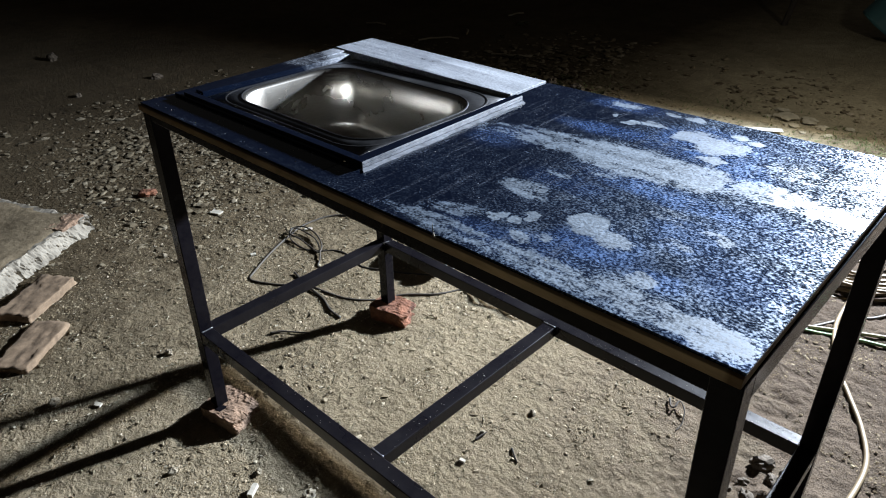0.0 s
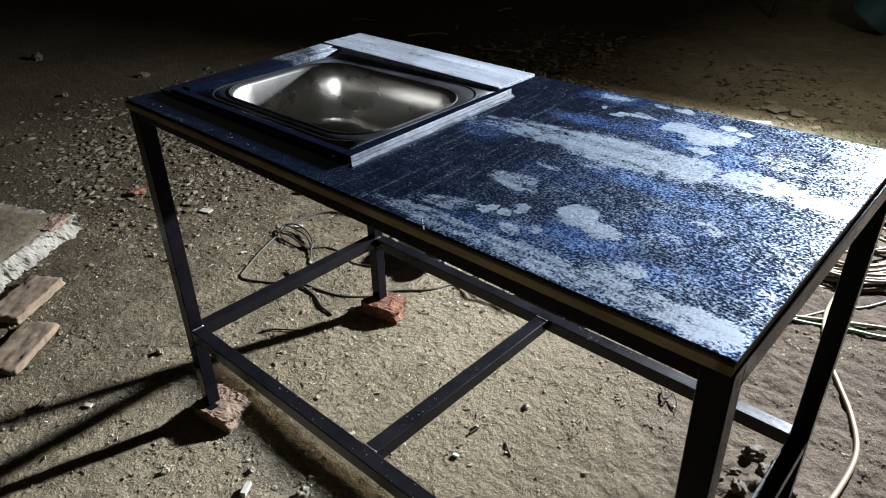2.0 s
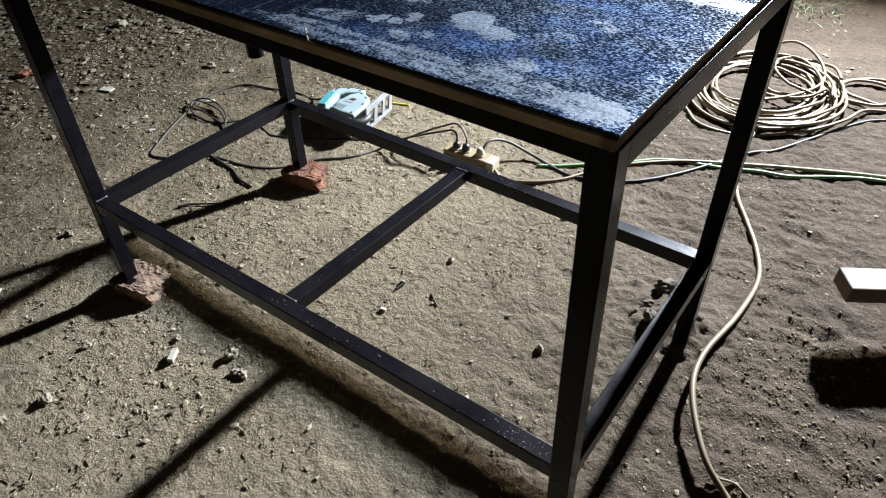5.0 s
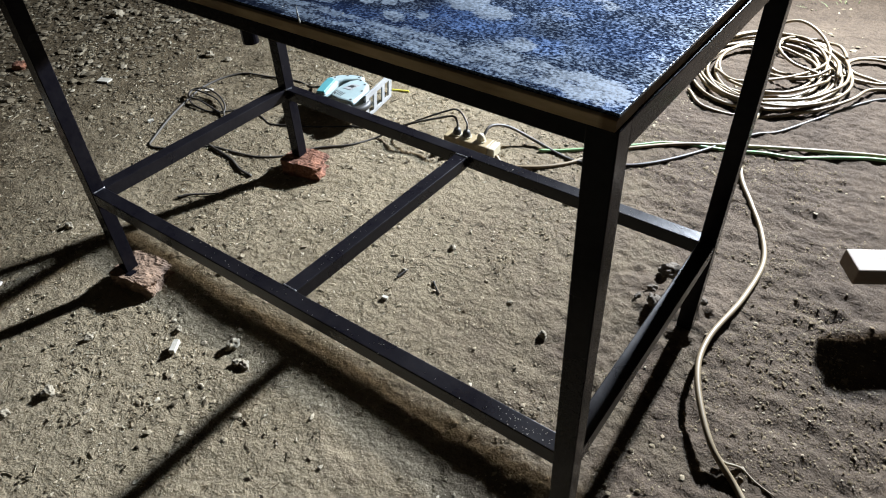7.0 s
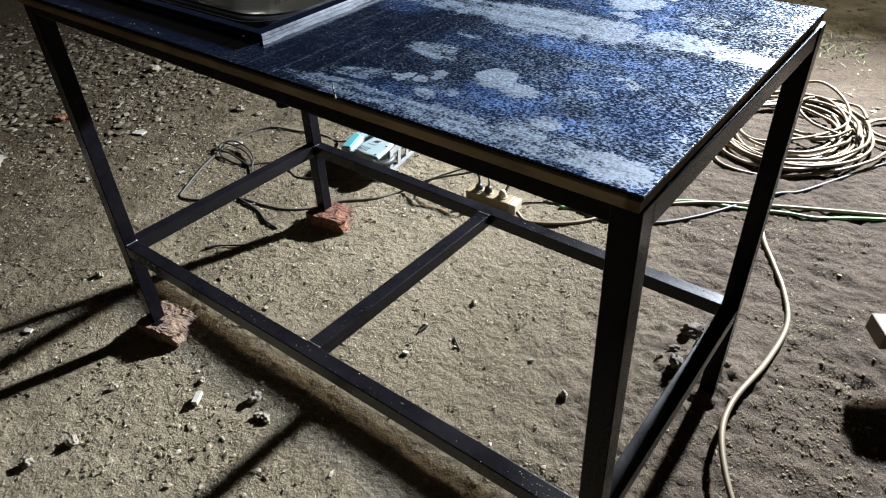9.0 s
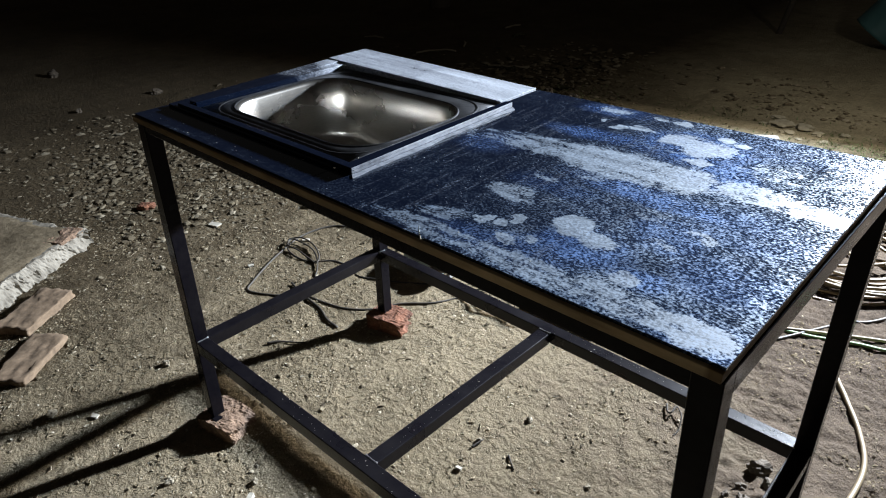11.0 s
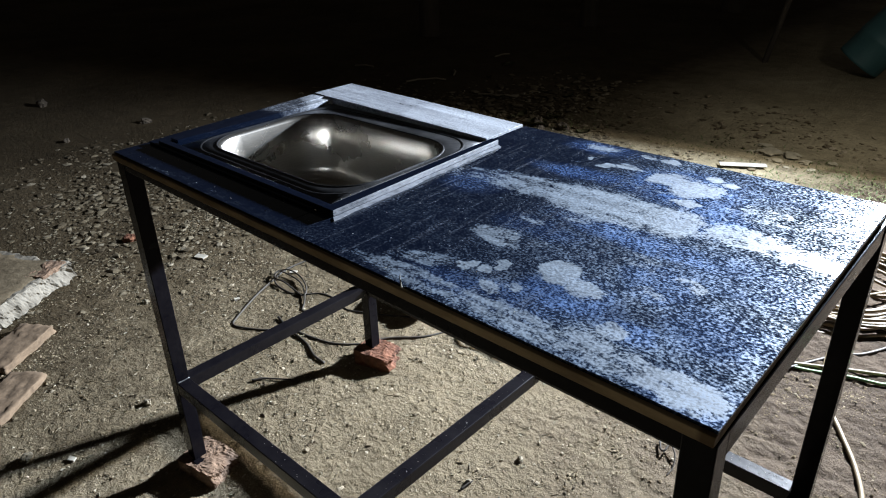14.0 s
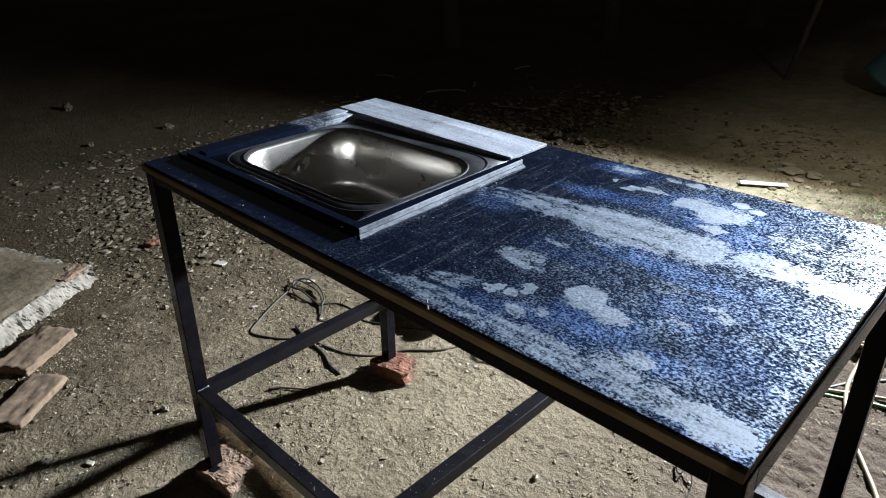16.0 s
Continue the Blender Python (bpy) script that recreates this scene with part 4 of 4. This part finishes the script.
# ---- loose stones and litter ----
def stone(at, size, seed, material=None, name="stone", label="pale broken stone on the earth", category="stone", squash=0.7, group="loose stones"):
    bm = bmesh.new()
    bmesh.ops.create_icosphere(bm, subdivisions=3, radius=1)
    for v in bm.verts:
        n = 1 + 0.5 * noise.noise(v.co * 1.5 + Vector((seed * 5.3, 0, 0))) + 0.2 * noise.noise(v.co * 3.5 + Vector((0, seed, 0)))
        v.co = Vector((v.co.x * n, v.co.y * n * 0.75, v.co.z * n * squash)) * size
    ob = part(name, bm, material or LUMP, None)
    ob.matrix_world = pose(at[0], at[1], ground_height(*at[:2]) + size * squash * 0.55, 0, 0, seed * 77)
    return tagged(ob, label, category, group)


LUMP = simple("dry_stone", (0.15, 0.125, 0.085), (0.30, 0.26, 0.19), 40, 0.92, relief=0.6, distance=0.003)
LUMP_DARK = simple("cement_lump", (0.055, 0.043, 0.031), (0.135, 0.108, 0.078), 50, 0.92, relief=0.8, distance=0.004)
WHITE = simple("white_plaster_bit", (0.33, 0.3, 0.24), (0.52, 0.49, 0.42), 40, 0.85)
RUBBLE = simple("pale_lime_rubble", (0.34, 0.3, 0.21), (0.56, 0.51, 0.39), 40, 0.9, relief=0.6, distance=0.003)
PAPER = simple("white_plastic_strip", (0.62, 0.62, 0.6), (0.8, 0.8, 0.78), 10, 0.5)
for k, (x, y, s) in enumerate(((0.398, -0.009, 0.017), (0.465, -0.033, 0.013), (0.445, -0.038, 0.011), (0.25, -0.05, 0.009), (-0.905, 0.283, 0.014), (-1.61, 1.03, 0.028), (-0.897, 0.983, 0.02), (-0.80, 1.0, 0.014), (0.985, 0.423, 0.011), (0.868, 0.47, 0.008), (0.635, 0.558, 0.010), (0.578, 0.415, 0.008), (-0.38, -0.30, 0.016), (-0.34, 0.02, 0.012), (0.09, -0.19, 0.011), (0.16, -0.33, 0.016), (0.13, -0.42, 0.014))):
    stone((x, y), s, k + 1)
for k, (x, y, s) in enumerate(((0.354, 3.41, 0.07), (0.47, 3.425, 0.06), (0.42, 3.30, 0.04), (0.56, 3.36, 0.04), (0.30, 3.52, 0.045), (0.62, 3.25, 0.025), (0.50, 3.22, 0.02), (0.26, 3.38, 0.025), (0.68, 3.42, 0.03))):
    stone((x, y), s, k + 31, RUBBLE, label="pale rubble stone behind the table", squash=0.2)
for k, (x, y, s) in enumerate(((1.165, 0.640, 0.022), (1.155, 0.78, 0.026), (1.19, 0.735, 0.018), (1.14, 0.70, 0.012), (1.21, 0.79, 0.02), (1.26, 0.71, 0.012), (1.12, 0.655, 0.009), (1.175, 0.585, 0.01))):
    stone((x, y), s, k + 51, LUMP_DARK, "mortar_lump", "crumbly grey mortar lump near the table foot", "lump")
stone((-1.486, 0.497), 0.035, 71, BRICK, "brick_fragment", "small red brick fragment on the earth", "brick", 0.6, "bricks")
for k, (x, y, s) in enumerate(((-1.03, 3.08, 0.05), (-0.84, 3.08, 0.04), (-0.95, 2.98, 0.03), (-4.46, 1.13, 0.08), (-3.29, 1.43, 0.06), (-3.28, 0.88, 0.04))):
    stone((x, y), s if y > 2 else 0.6 * s, k + 81, LUMP_DARK, label="dim clod of earth beyond the table")

ob = part("plaster_bit", rough_box((0.034, 0.012, 0.012), 3, 4, 0.0015), WHITE, None)
ob.matrix_world = pose(0.289, -0.09, ground_height(0.289, -0.09) + 0.003, 0, 0, 122)
tagged(ob, "small white plaster bit on the earth", "debris", "pale bits")
for k, (x, y, a, l) in enumerate(((-1.08, 0.61, 20, 0.05), (-0.66, 0.785, 40, 0.03), (-0.655, 0.52, 70, 0.02), (0.60, 0.31, 10, 0.014), (-1.33, 1.13, 15, 0.06), (-0.28, -0.22, 30, 0.02), (0.8, 0.9, 30, 0.015))):
    ob = part("plaster_bit", rough_box((l, l * 0.6, 0.006), 11 + k, 3, 0.0015), WHITE if k != 4 else LUMP, None)
    ob.matrix_world = pose(x, y, ground_height(x, y) + 0.001, 0, 0, a)
    tagged(ob, "flat pale chip lying on the earth", "debris", "pale bits")
ob = part("plastic_strip", box((-0.12, -0.026, 0), (0.12, 0.026, 0.004), 0.001), PAPER, None)
ob.matrix_world = pose(0.315, 3.085, 0.012, 0, 0, 30)
tagged(ob, "white plastic strip lying on the ground", "strip")


# gravel: thousands of small chips, denser by the sink end
def build_gravel(count, seed, area=(-3.2, 1.8, -0.6, 3.6), grain=1.0, label="tan grit and small stone chips strewn on the earth"):
    rng = np.random.default_rng(seed)
    t = (1 + 5**0.5) / 2
    ico = np.array([(-1, t, 0), (1, t, 0), (-1, -t, 0), (1, -t, 0), (0, -1, t), (0, 1, t), (0, -1, -t), (0, 1, -t), (t, 0, -1), (t, 0, 1), (-t, 0, -1), (-t, 0, 1)]) / 1.9
    tri = [(0, 11, 5), (0, 5, 1), (0, 1, 7), (0, 7, 10), (0, 10, 11), (1, 5, 9), (5, 11, 4), (11, 10, 2), (10, 7, 6), (7, 1, 8), (3, 9, 4), (3, 4, 2), (3, 2, 6), (3, 6, 8), (3, 8, 9), (4, 9, 5), (2, 4, 11), (6, 2, 10), (8, 6, 7), (9, 8, 1)]
    verts, faces, made = [], [], 0
    while made < count:
        x, y = rng.uniform(*area[:2]), rng.uniform(*area[2:])
        d = 0.2 + 0.9 * noise.noise(Vector((x * 1.7, y * 1.7, 3))) + 0.5 * noise.noise(Vector((x * 8, y * 8, 3))) + (0.65 if x < -1.0 and y > 0.2 else 0.0 if x < 0.1 or (y < 0 and x < 0.9) else -0.15 if x < 0.75 else -0.28)
        d *= min(1.0, (x - area[0]) / 1.4) * min(1.0, (area[3] - y) / 1.0)
        if rng.random() > d:
            continue
        near = (x - 1.3) ** 2 + (y + 0.5) ** 2
        size = min(0.0019 * (1 + rng.pareto(2.3)), 0.007) * (1.0 + (0.26 if x < -0.7 or y > 1.5 else 0.12) * near**0.5)
        size *= grain * (0.75 if x > 0.75 else 1.45 if x < -1.1 and y > 0.3 else 1.0)
        p = ico * rng.uniform(0.45, 1.4, (12, 3)) * size * np.array((1.35, 1.0, 0.38))
        a = rng.uniform(0, 6.28)
        c, s = math.cos(a), math.sin(a)
        p = p @ np.array(((c, s, 0), (-s, c, 0), (0, 0, 1)))
        p = p + np.array((x, y, ground_height(x, y) + size * 0.25))
        k = len(verts)
        verts.extend(map(tuple, p))
        faces.extend((i + k, j + k, m + k) for i, j, m in tri)
        made += 1
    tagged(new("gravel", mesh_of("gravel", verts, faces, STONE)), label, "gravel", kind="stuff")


build_gravel(10000, 4)
build_gravel(1800, 14, (-2.2, 1.5, 2.7, 4.6), 1.5, "clods and chips on the earth behind the table")


def build_chips(count, seed):
    """Fine flakes and crumbs of dry earth, thick near the table."""
    rng = np.random.default_rng(seed)
    octa = np.array([(1, 0, 0), (-1, 0, 0), (0, 1, 0), (0, -1, 0), (0, 0, 1), (0, 0, -0.6)])
    tri = [(0, 2, 4), (2, 1, 4), (1, 3, 4), (3, 0, 4), (2, 0, 5), (1, 2, 5), (3, 1, 5), (0, 3, 5)]
    verts, faces, made = [], [], 0
    while made < count:
        x, y = rng.uniform(-1.5, 1.75), rng.uniform(-0.55, 1.5)
        d = 0.25 + 1.3 * noise.noise(Vector((x * 3, y * 3, 5))) + 0.9 * noise.noise(Vector((x * 9, y * 9, 5)))
        if rng.random() > (d + 0.1 if x < 0.6 else d + 0.15 if x > 1.05 else d - 0.05):
            continue
        size = min(0.0013 * (1 + rng.pareto(2.9)), 0.005) * (1.05 if x > 1.05 else 1.0)
        p = octa * rng.uniform(0.5, 1.4, (6, 3)) * size * np.array((1.5, 1.0, 0.38))
        a, b = rng.uniform(0, 6.28), rng.normal(0, 0.35)
        c, s, cb, sb = math.cos(a), math.sin(a), math.cos(b), math.sin(b)
        p = p @ np.array(((cb, 0, sb), (0, 1, 0), (-sb, 0, cb))) @ np.array(((c, s, 0), (-s, c, 0), (0, 0, 1)))
        p = p + np.array((x, y, ground_height(x, y) + size * 0.2))
        k = len(verts)
        verts.extend(map(tuple, p))
        faces.extend((i + k, j + k, m + k) for i, j, m in tri)
        made += 1
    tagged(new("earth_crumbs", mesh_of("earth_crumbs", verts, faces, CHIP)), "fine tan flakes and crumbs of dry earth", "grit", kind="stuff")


def chip_material():
    m, t, b = mat("earth_flakes", 0.95, 0, 0.1)
    g = t.nodes.new("ShaderNodeNewGeometry")
    c = t.nodes.new("ShaderNodeTexCoord")
    sep = t.nodes.new("ShaderNodeSeparateXYZ")
    t.links.new(c.outputs["Object"], sep.inputs[0])
    # crumbs darken with the soil's east tone, lamp correction by colour included
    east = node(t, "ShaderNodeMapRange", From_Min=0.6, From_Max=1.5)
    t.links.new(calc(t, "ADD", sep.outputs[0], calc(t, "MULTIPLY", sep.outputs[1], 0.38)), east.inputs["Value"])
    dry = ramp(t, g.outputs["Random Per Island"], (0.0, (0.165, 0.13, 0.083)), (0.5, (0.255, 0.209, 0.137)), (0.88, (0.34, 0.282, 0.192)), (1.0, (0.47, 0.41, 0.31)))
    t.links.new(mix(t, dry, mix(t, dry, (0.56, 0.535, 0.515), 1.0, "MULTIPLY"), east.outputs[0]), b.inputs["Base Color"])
    return m


CHIP = chip_material()
build_chips(48000, 12)


def leaf_material():
    m, t, b = mat("dry_litter", 0.85, 0, 0.2)
    g = t.nodes.new("ShaderNodeNewGeometry")
    t.links.new(ramp(t, g.outputs["Random Per Island"], (0.0, (0.08, 0.062, 0.04)), (0.35, (0.17, 0.145, 0.095)), (0.8, (0.27, 0.235, 0.165)), (1.0, (0.38, 0.34, 0.26))), b.inputs["Base Color"])
    return m


LITTER = leaf_material()


def build_litter(count, seed):
    """Dry curled leaf bits, straw and twigs."""
    rng = np.random.default_rng(seed)
    verts, faces = [], []
    while len(faces) < count * 4:
        x, y = rng.uniform(-2.4, 1.8), rng.uniform(-0.5, 3.3)
        dense = 0.35 + 0.5 * noise.noise(Vector((x * 1.5, y * 1.5, 8))) + (0.35 if x < 0.2 else 0.1 if x < 0.8 else -1.0)
        dense *= min(1.0, (x + 2.4) / 1.2) * min(1.0, (3.3 - y) / 1.0)
        if rng.random() > dense:
            continue
        a, far = rng.uniform(0, 6.28), 1 + 0.15 * math.hypot(x - 1.3, y + 0.5)
        ax, ay = Vector((math.cos(a), math.sin(a), rng.uniform(-0.15, 0.15))), Vector((-math.sin(a), math.cos(a), rng.uniform(-0.7, 0.7)))
        straw = rng.random() < 0.35
        l, w = (rng.uniform(0.008, 0.028), rng.uniform(0.0006, 0.0014)) if straw else (rng.uniform(0.003, 0.012) * far, rng.uniform(0.002, 0.006) * far)
        c = Vector((x, y, ground_height(x, y) + 0.0016))
        up, k = Vector((0, 0, 1)), len(verts)
        curl = 0.0 if straw else rng.uniform(0.05, 0.3) * w
        for u, wide in ((-1, 0.15), (-0.3, 0.9), (0.4, 1.0), (1, 0.1)):
            for v in (-1, 1):
                verts.append(c + ax * l * u * 0.5 + ay * w * v * wide * 0.5 + up * (curl * (abs(u) + 0.5) + rng.uniform(0, 0.0014)))
            verts.append(c + ax * l * u * 0.5 + up * (curl * 0.2 - (0.0012 if straw else 0.0)))
        for s in range(3):
            b = k + 3 * s
            faces += [(b, b + 2, b + 5, b + 3), (b + 2, b + 1, b + 4, b + 5)]
        if straw:
            for s in range(3):
                b = k + 3 * s
                faces.append((b, b + 3, b + 4, b + 1))
    tagged(new("leaf_litter", mesh_of("leaf_litter", verts, faces, LITTER)), "dry leaf scraps, straw and twigs on the earth", "litter", kind="stuff")


build_litter(11000, 9)

GRASS = simple("dull_grass", (0.1, 0.14, 0.05), (0.22, 0.27, 0.11), 30, 0.7)


def build_grass(cx, cy, rx, ry, count, seed):
    rng = np.random.default_rng(seed)
    verts, faces = [], []
    for _ in range(count):
        x, y = cx + rng.normal(0, rx), cy + rng.normal(0, ry)
        a, h, w = rng.uniform(0, 6.28), rng.uniform(0.006, 0.018), rng.uniform(0.0016, 0.004)
        lean = Vector((rng.normal(0, 1.5), rng.normal(0, 1.5), 0)) * h
        s = Vector((math.cos(a), math.sin(a), 0)) * w
        b, k = Vector((x, y, ground_height(x, y) - 0.002)), len(verts)
        verts += [b - s, b + s, b + lean * 0.35 + Vector((0, 0, h * 0.6)) - s * 0.7, b + lean * 0.35 + Vector((0, 0, h * 0.6)) + s * 0.7, b + lean + Vector((0, 0, h))]
        faces += [(k, k + 1, k + 3, k + 2), (k + 2, k + 3, k + 4)]
    tagged(new("grass_tuft", mesh_of("grass_tuft", verts, faces, GRASS)), "low sparse green weeds on the earth", "grass", kind="stuff")


build_grass(0.82, 3.12, 0.2, 0.14, 900, 3)
build_grass(0.1, 3.35, 0.5, 0.12, 350, 4)
build_grass(-0.85, 3.15, 0.1, 0.1, 150, 5)


def build_crumbs(count, seed):
    """Pale grinding crumbs on the tubes, the lips round the sink and the slab."""
    rng = np.random.default_rng(seed)
    verts, faces = [], []
    spots = [((0.66, far_y + 0.003), (0.9, far_y + T - 0.003), S + 0.0002), ((1.12, far_y + 0.003), (1.225, far_y + T - 0.003), S - 0.0004), ((1.1, near_y - T + 0.004), (1.2, near_y - 0.003), None), ((0.5, far_y + 0.003), (1.22, far_y + T - 0.003), S), ((0.3, near_y - T + 0.003), (1.2, near_y - 0.004), None), ((XB + 0.002, 0.05), (XB + T - 0.007, 0.59), None),
             ((0.08, 0.098), (0.54, 0.118), RIM + 0.0002), ((0.543, 0.13), (0.554, 0.48), RIM + 0.0002), ((0.08, 0.475), (0.54, 0.5), RIM), ((0.6, 0.01), (1.2, 0.6), TOP), ((0.02, 0.01), (0.55, 0.066), TOP)]
    for k in range(count):
        lo, hi, z = spots[k % len(spots)]
        x, y = lo[0] + (hi[0] - lo[0]) * rng.random() ** (0.6 if k % len(spots) == 3 else 1.0), rng.uniform(lo[1], hi[1])
        if z is None:
            z = near_edge(x)[1] if y < near_y else SN - 0.001 + (S - SN) * (y - near_y) / (far_y - near_y)
        r = rng.uniform(0.0004, 0.0013)
        b = len(verts)
        verts += [(x + r * rng.uniform(0.5, 1.4) * math.cos(a), y + r * rng.uniform(0.5, 1.2) * math.sin(a), z + 0.0001) for a in (0.2, 1.7, 3.3, 4.8)] + [(x, y, z + r * rng.uniform(0.5, 1.0))]
        faces += [(b + i, b + (i + 1) % 4, b + 4) for i in range(4)] + [(b + 3, b + 2, b + 1, b)]
    tagged(new("granite_crumbs", mesh_of("granite_crumbs", verts, faces, WHITE)), "pale grinding crumbs on the table and its tubes", "crumbs", kind="stuff")


build_crumbs(520, 6)
ob = part("splinter", sweep(smooth_path([(0.828, -0.003, TOP - 0.002), (0.8265, -0.003, TOP + 0.006), (0.8245, -0.002, TOP + 0.012), (0.8247, -0.001, TOP + 0.017)]), lambda u: 0.0011 * (1.2 - u), 6), WHITE, None)
tagged(ob, "pale wood splinter standing up at the granite edge", "splinter")

# ---- dark yard beyond ----
BARK = simple("dark_bark", (0.04, 0.032, 0.025), (0.10, 0.08, 0.06), 14, 0.9, relief=0.8, distance=0.02, stretch=(1, 1, 0.2))
pole = part("pole", sweep(smooth_path([(-0.5, 5.9, -0.1), (-0.36, 6.0, 0.8), (-0.20, 6.1, 1.8), (-0.08, 6.2, 3.0)]), 0.026, 9), BARK, None, smooth=True)
tagged(pole, "thin leaning wooden pole in the dark yard", "pole")


def trunk(at, height, r, seed):
    pts = [(at[0] + 0.12 * noise.noise(Vector((seed, k, 0))), at[1], -0.1 + height * k / 6) for k in range(7)]
    tree = thing("tree", "dark tree trunk standing in the unlit yard", "tree", group="yard trees")
    part("trunk", sweep(smooth_path(pts), lambda u: r * (1.25 - 0.5 * u), 12), BARK, tree, smooth=True)
    return tree


trunk((-4.1, 5.3), 4, 0.10, 1)
trunk((-2.9, 6.9), 4, 0.09, 2)
trunk((-1.9, 9.0), 4, 0.12, 3)
DRUM = simple("teal_plastic_drum", (0.03, 0.09, 0.1), (0.06, 0.15, 0.16), 6, 0.5)
drum = thing("drum", "teal plastic drum tipped over in the dark yard", "drum", (0.33, 5.78, 0.19))
drum.rotation_euler = (radians(-8), radians(34), radians(0))
part("barrel", sweep([Vector((0, 0, z)) for z in (-0.1, -0.08, 0.09, 0.1, 0.12, 0.3, 0.31, 0.33, 0.45, 0.5)], lambda u: (0.19 if 0.3 < u < 0.5 or 0.62 < u < 0.8 else 0.183) - 0.05 * max(0, u - 0.88) / 0.12, 28), DRUM, drum, smooth=True)
part("collar", sweep([Vector((0, 0, 0.5)), Vector((0, 0, 0.52))], 0.11, 24), DRUM, drum, smooth=True)
for k, (x, y, a) in enumerate(((-3.4, 3.63, 20), (-2.57, 3.5, 60), (-2.5, 3.9, 130), (-2.64, 4.8, 80), (-2.46, 3.6, 30), (-1.64, 3.5, 25), (-1.74, 3.45, 10))):
    d = Vector((math.cos(radians(a)), math.sin(radians(a)), 0)) * 0.1
    c = Vector((x, y, ground_height(x, y) + 0.012))
    ob = part("stick", sweep([c - d, c + Vector((0.01, 0.01, 0.01)), c + d], 0.008, 6), LUMP, None)
    tagged(ob, "pale dry stick in the dark yard", "stick", "sticks")

DEAD_LEAF = simple("dead_leaf", (0.05, 0.05, 0.025), (0.2, 0.19, 0.1), 25, 0.75)


def dead_leaf(at, turn, size, seed):
    """A withered, curled leaf with a little thickness."""
    bm = bmesh.new()
    n, m = 9, 5
    rows = []
    for i in range(n + 1):
        u = i / n
        wide = 0.32 * math.sin(math.pi * min(1, u * 0.96 + 0.03)) ** 0.7
        row = []
        for j in range(m + 1):
            v = 2 * j / m - 1
            p = Vector(((u - 0.5), wide * v, 0.1 + 0.16 * v * v + 0.12 * math.sin(3 * u + seed)))
            p += 0.09 * noise.noise_vector(p * 4 + Vector((seed * 3.1, 0, 0)))
            row.append(bm.verts.new(p * size))
        rows.append(row)
    for r, q in zip(rows, rows[1:]):
        for j in range(m):
            bm.faces.new((r[j], r[j + 1], q[j + 1], q[j]))
    bmesh.ops.solidify(bm, geom=bm.faces[:], thickness=0.0015)
    ob = part("leaf", bm, DEAD_LEAF, None, smooth=True)
    ob.matrix_world = pose(at[0], at[1], ground_height(*at) - min(v.co.z for v in ob.data.vertices) - 0.003, 0, 0, turn)
    tagged(ob, "withered curled leaf on the earth behind the table", "leaf", "withered leaves")


for k, (x, y, size) in enumerate(((-1.02, 3.05, 0.16), (-1.02, 3.24, 0.13), (-0.84, 3.08, 0.1), (-0.7, 3.1, 0.09), (-1.26, 3.11, 0.1), (-1.64, 3.45, 0.1), (-2.32, 4.48, 0.12), (-2.13, 3.94, 0.08), (-1.24, 3.79, 0.09), (-1.24, 3.19, 0.1))):
    dead_leaf((x, y), 67 * k + 20, size, k)

# ---- twigs and wire ends on the earth ----
TWIG = simple("dark_twig", (0.014, 0.011, 0.008), (0.045, 0.036, 0.026), 60, 0.85)


def twig(points, r, material, label, category):
    path = smooth_path(lay(points, r), 4)
    ob = part("twig" if category == "twig" else "wire_end", sweep(path, lambda u: r * (1.15 - 0.7 * u), 6), material, None, smooth=True)
    return tagged(ob, label, category, "twigs" if category == "twig" else "")


twig([(0.666, 0.426), (0.68, 0.414, 0.002), (0.704, 0.398)], 0.0026, TWIG, "short dark twig on the earth under the table", "twig")
twig([(0.579, 0.385), (0.582, 0.40, 0.004), (0.588, 0.421, 0.007)], 0.0032, TWIG, "short dark twig on the earth under the table", "twig")
twig([(-0.191, 0.283), (-0.172, 0.309, 0.003), (-0.152, 0.327), (-0.098, 0.364, 0.002)], 0.0045, TWIG, "long dark stick lying near the far brick", "twig")
twig([(-0.655, 0.949), (-0.63, 0.962, 0.003), (-0.604, 0.972)], 0.004, TWIG, "short dark twig beside the tool cord", "twig")
twig([(1.415, 0.34, 0.01), (1.432, 0.333, 0.006), (1.462, 0.343), (1.492, 0.333), (1.53, 0.32)], 0.0035, LUMP, "thin pale root beside the cream cable", "twig")
twig([(0.884, 0.851, 0.004), (0.897, 0.828, 0.006), (0.909, 0.824, 0.01), (0.911, 0.852, 0.014), (0.933, 0.831, 0.012), (0.943, 0.808, 0.006), (0.948, 0.785), (0.947, 0.753)], 0.0026, TWIG, "short curled end of dark wire on the earth", "wire")
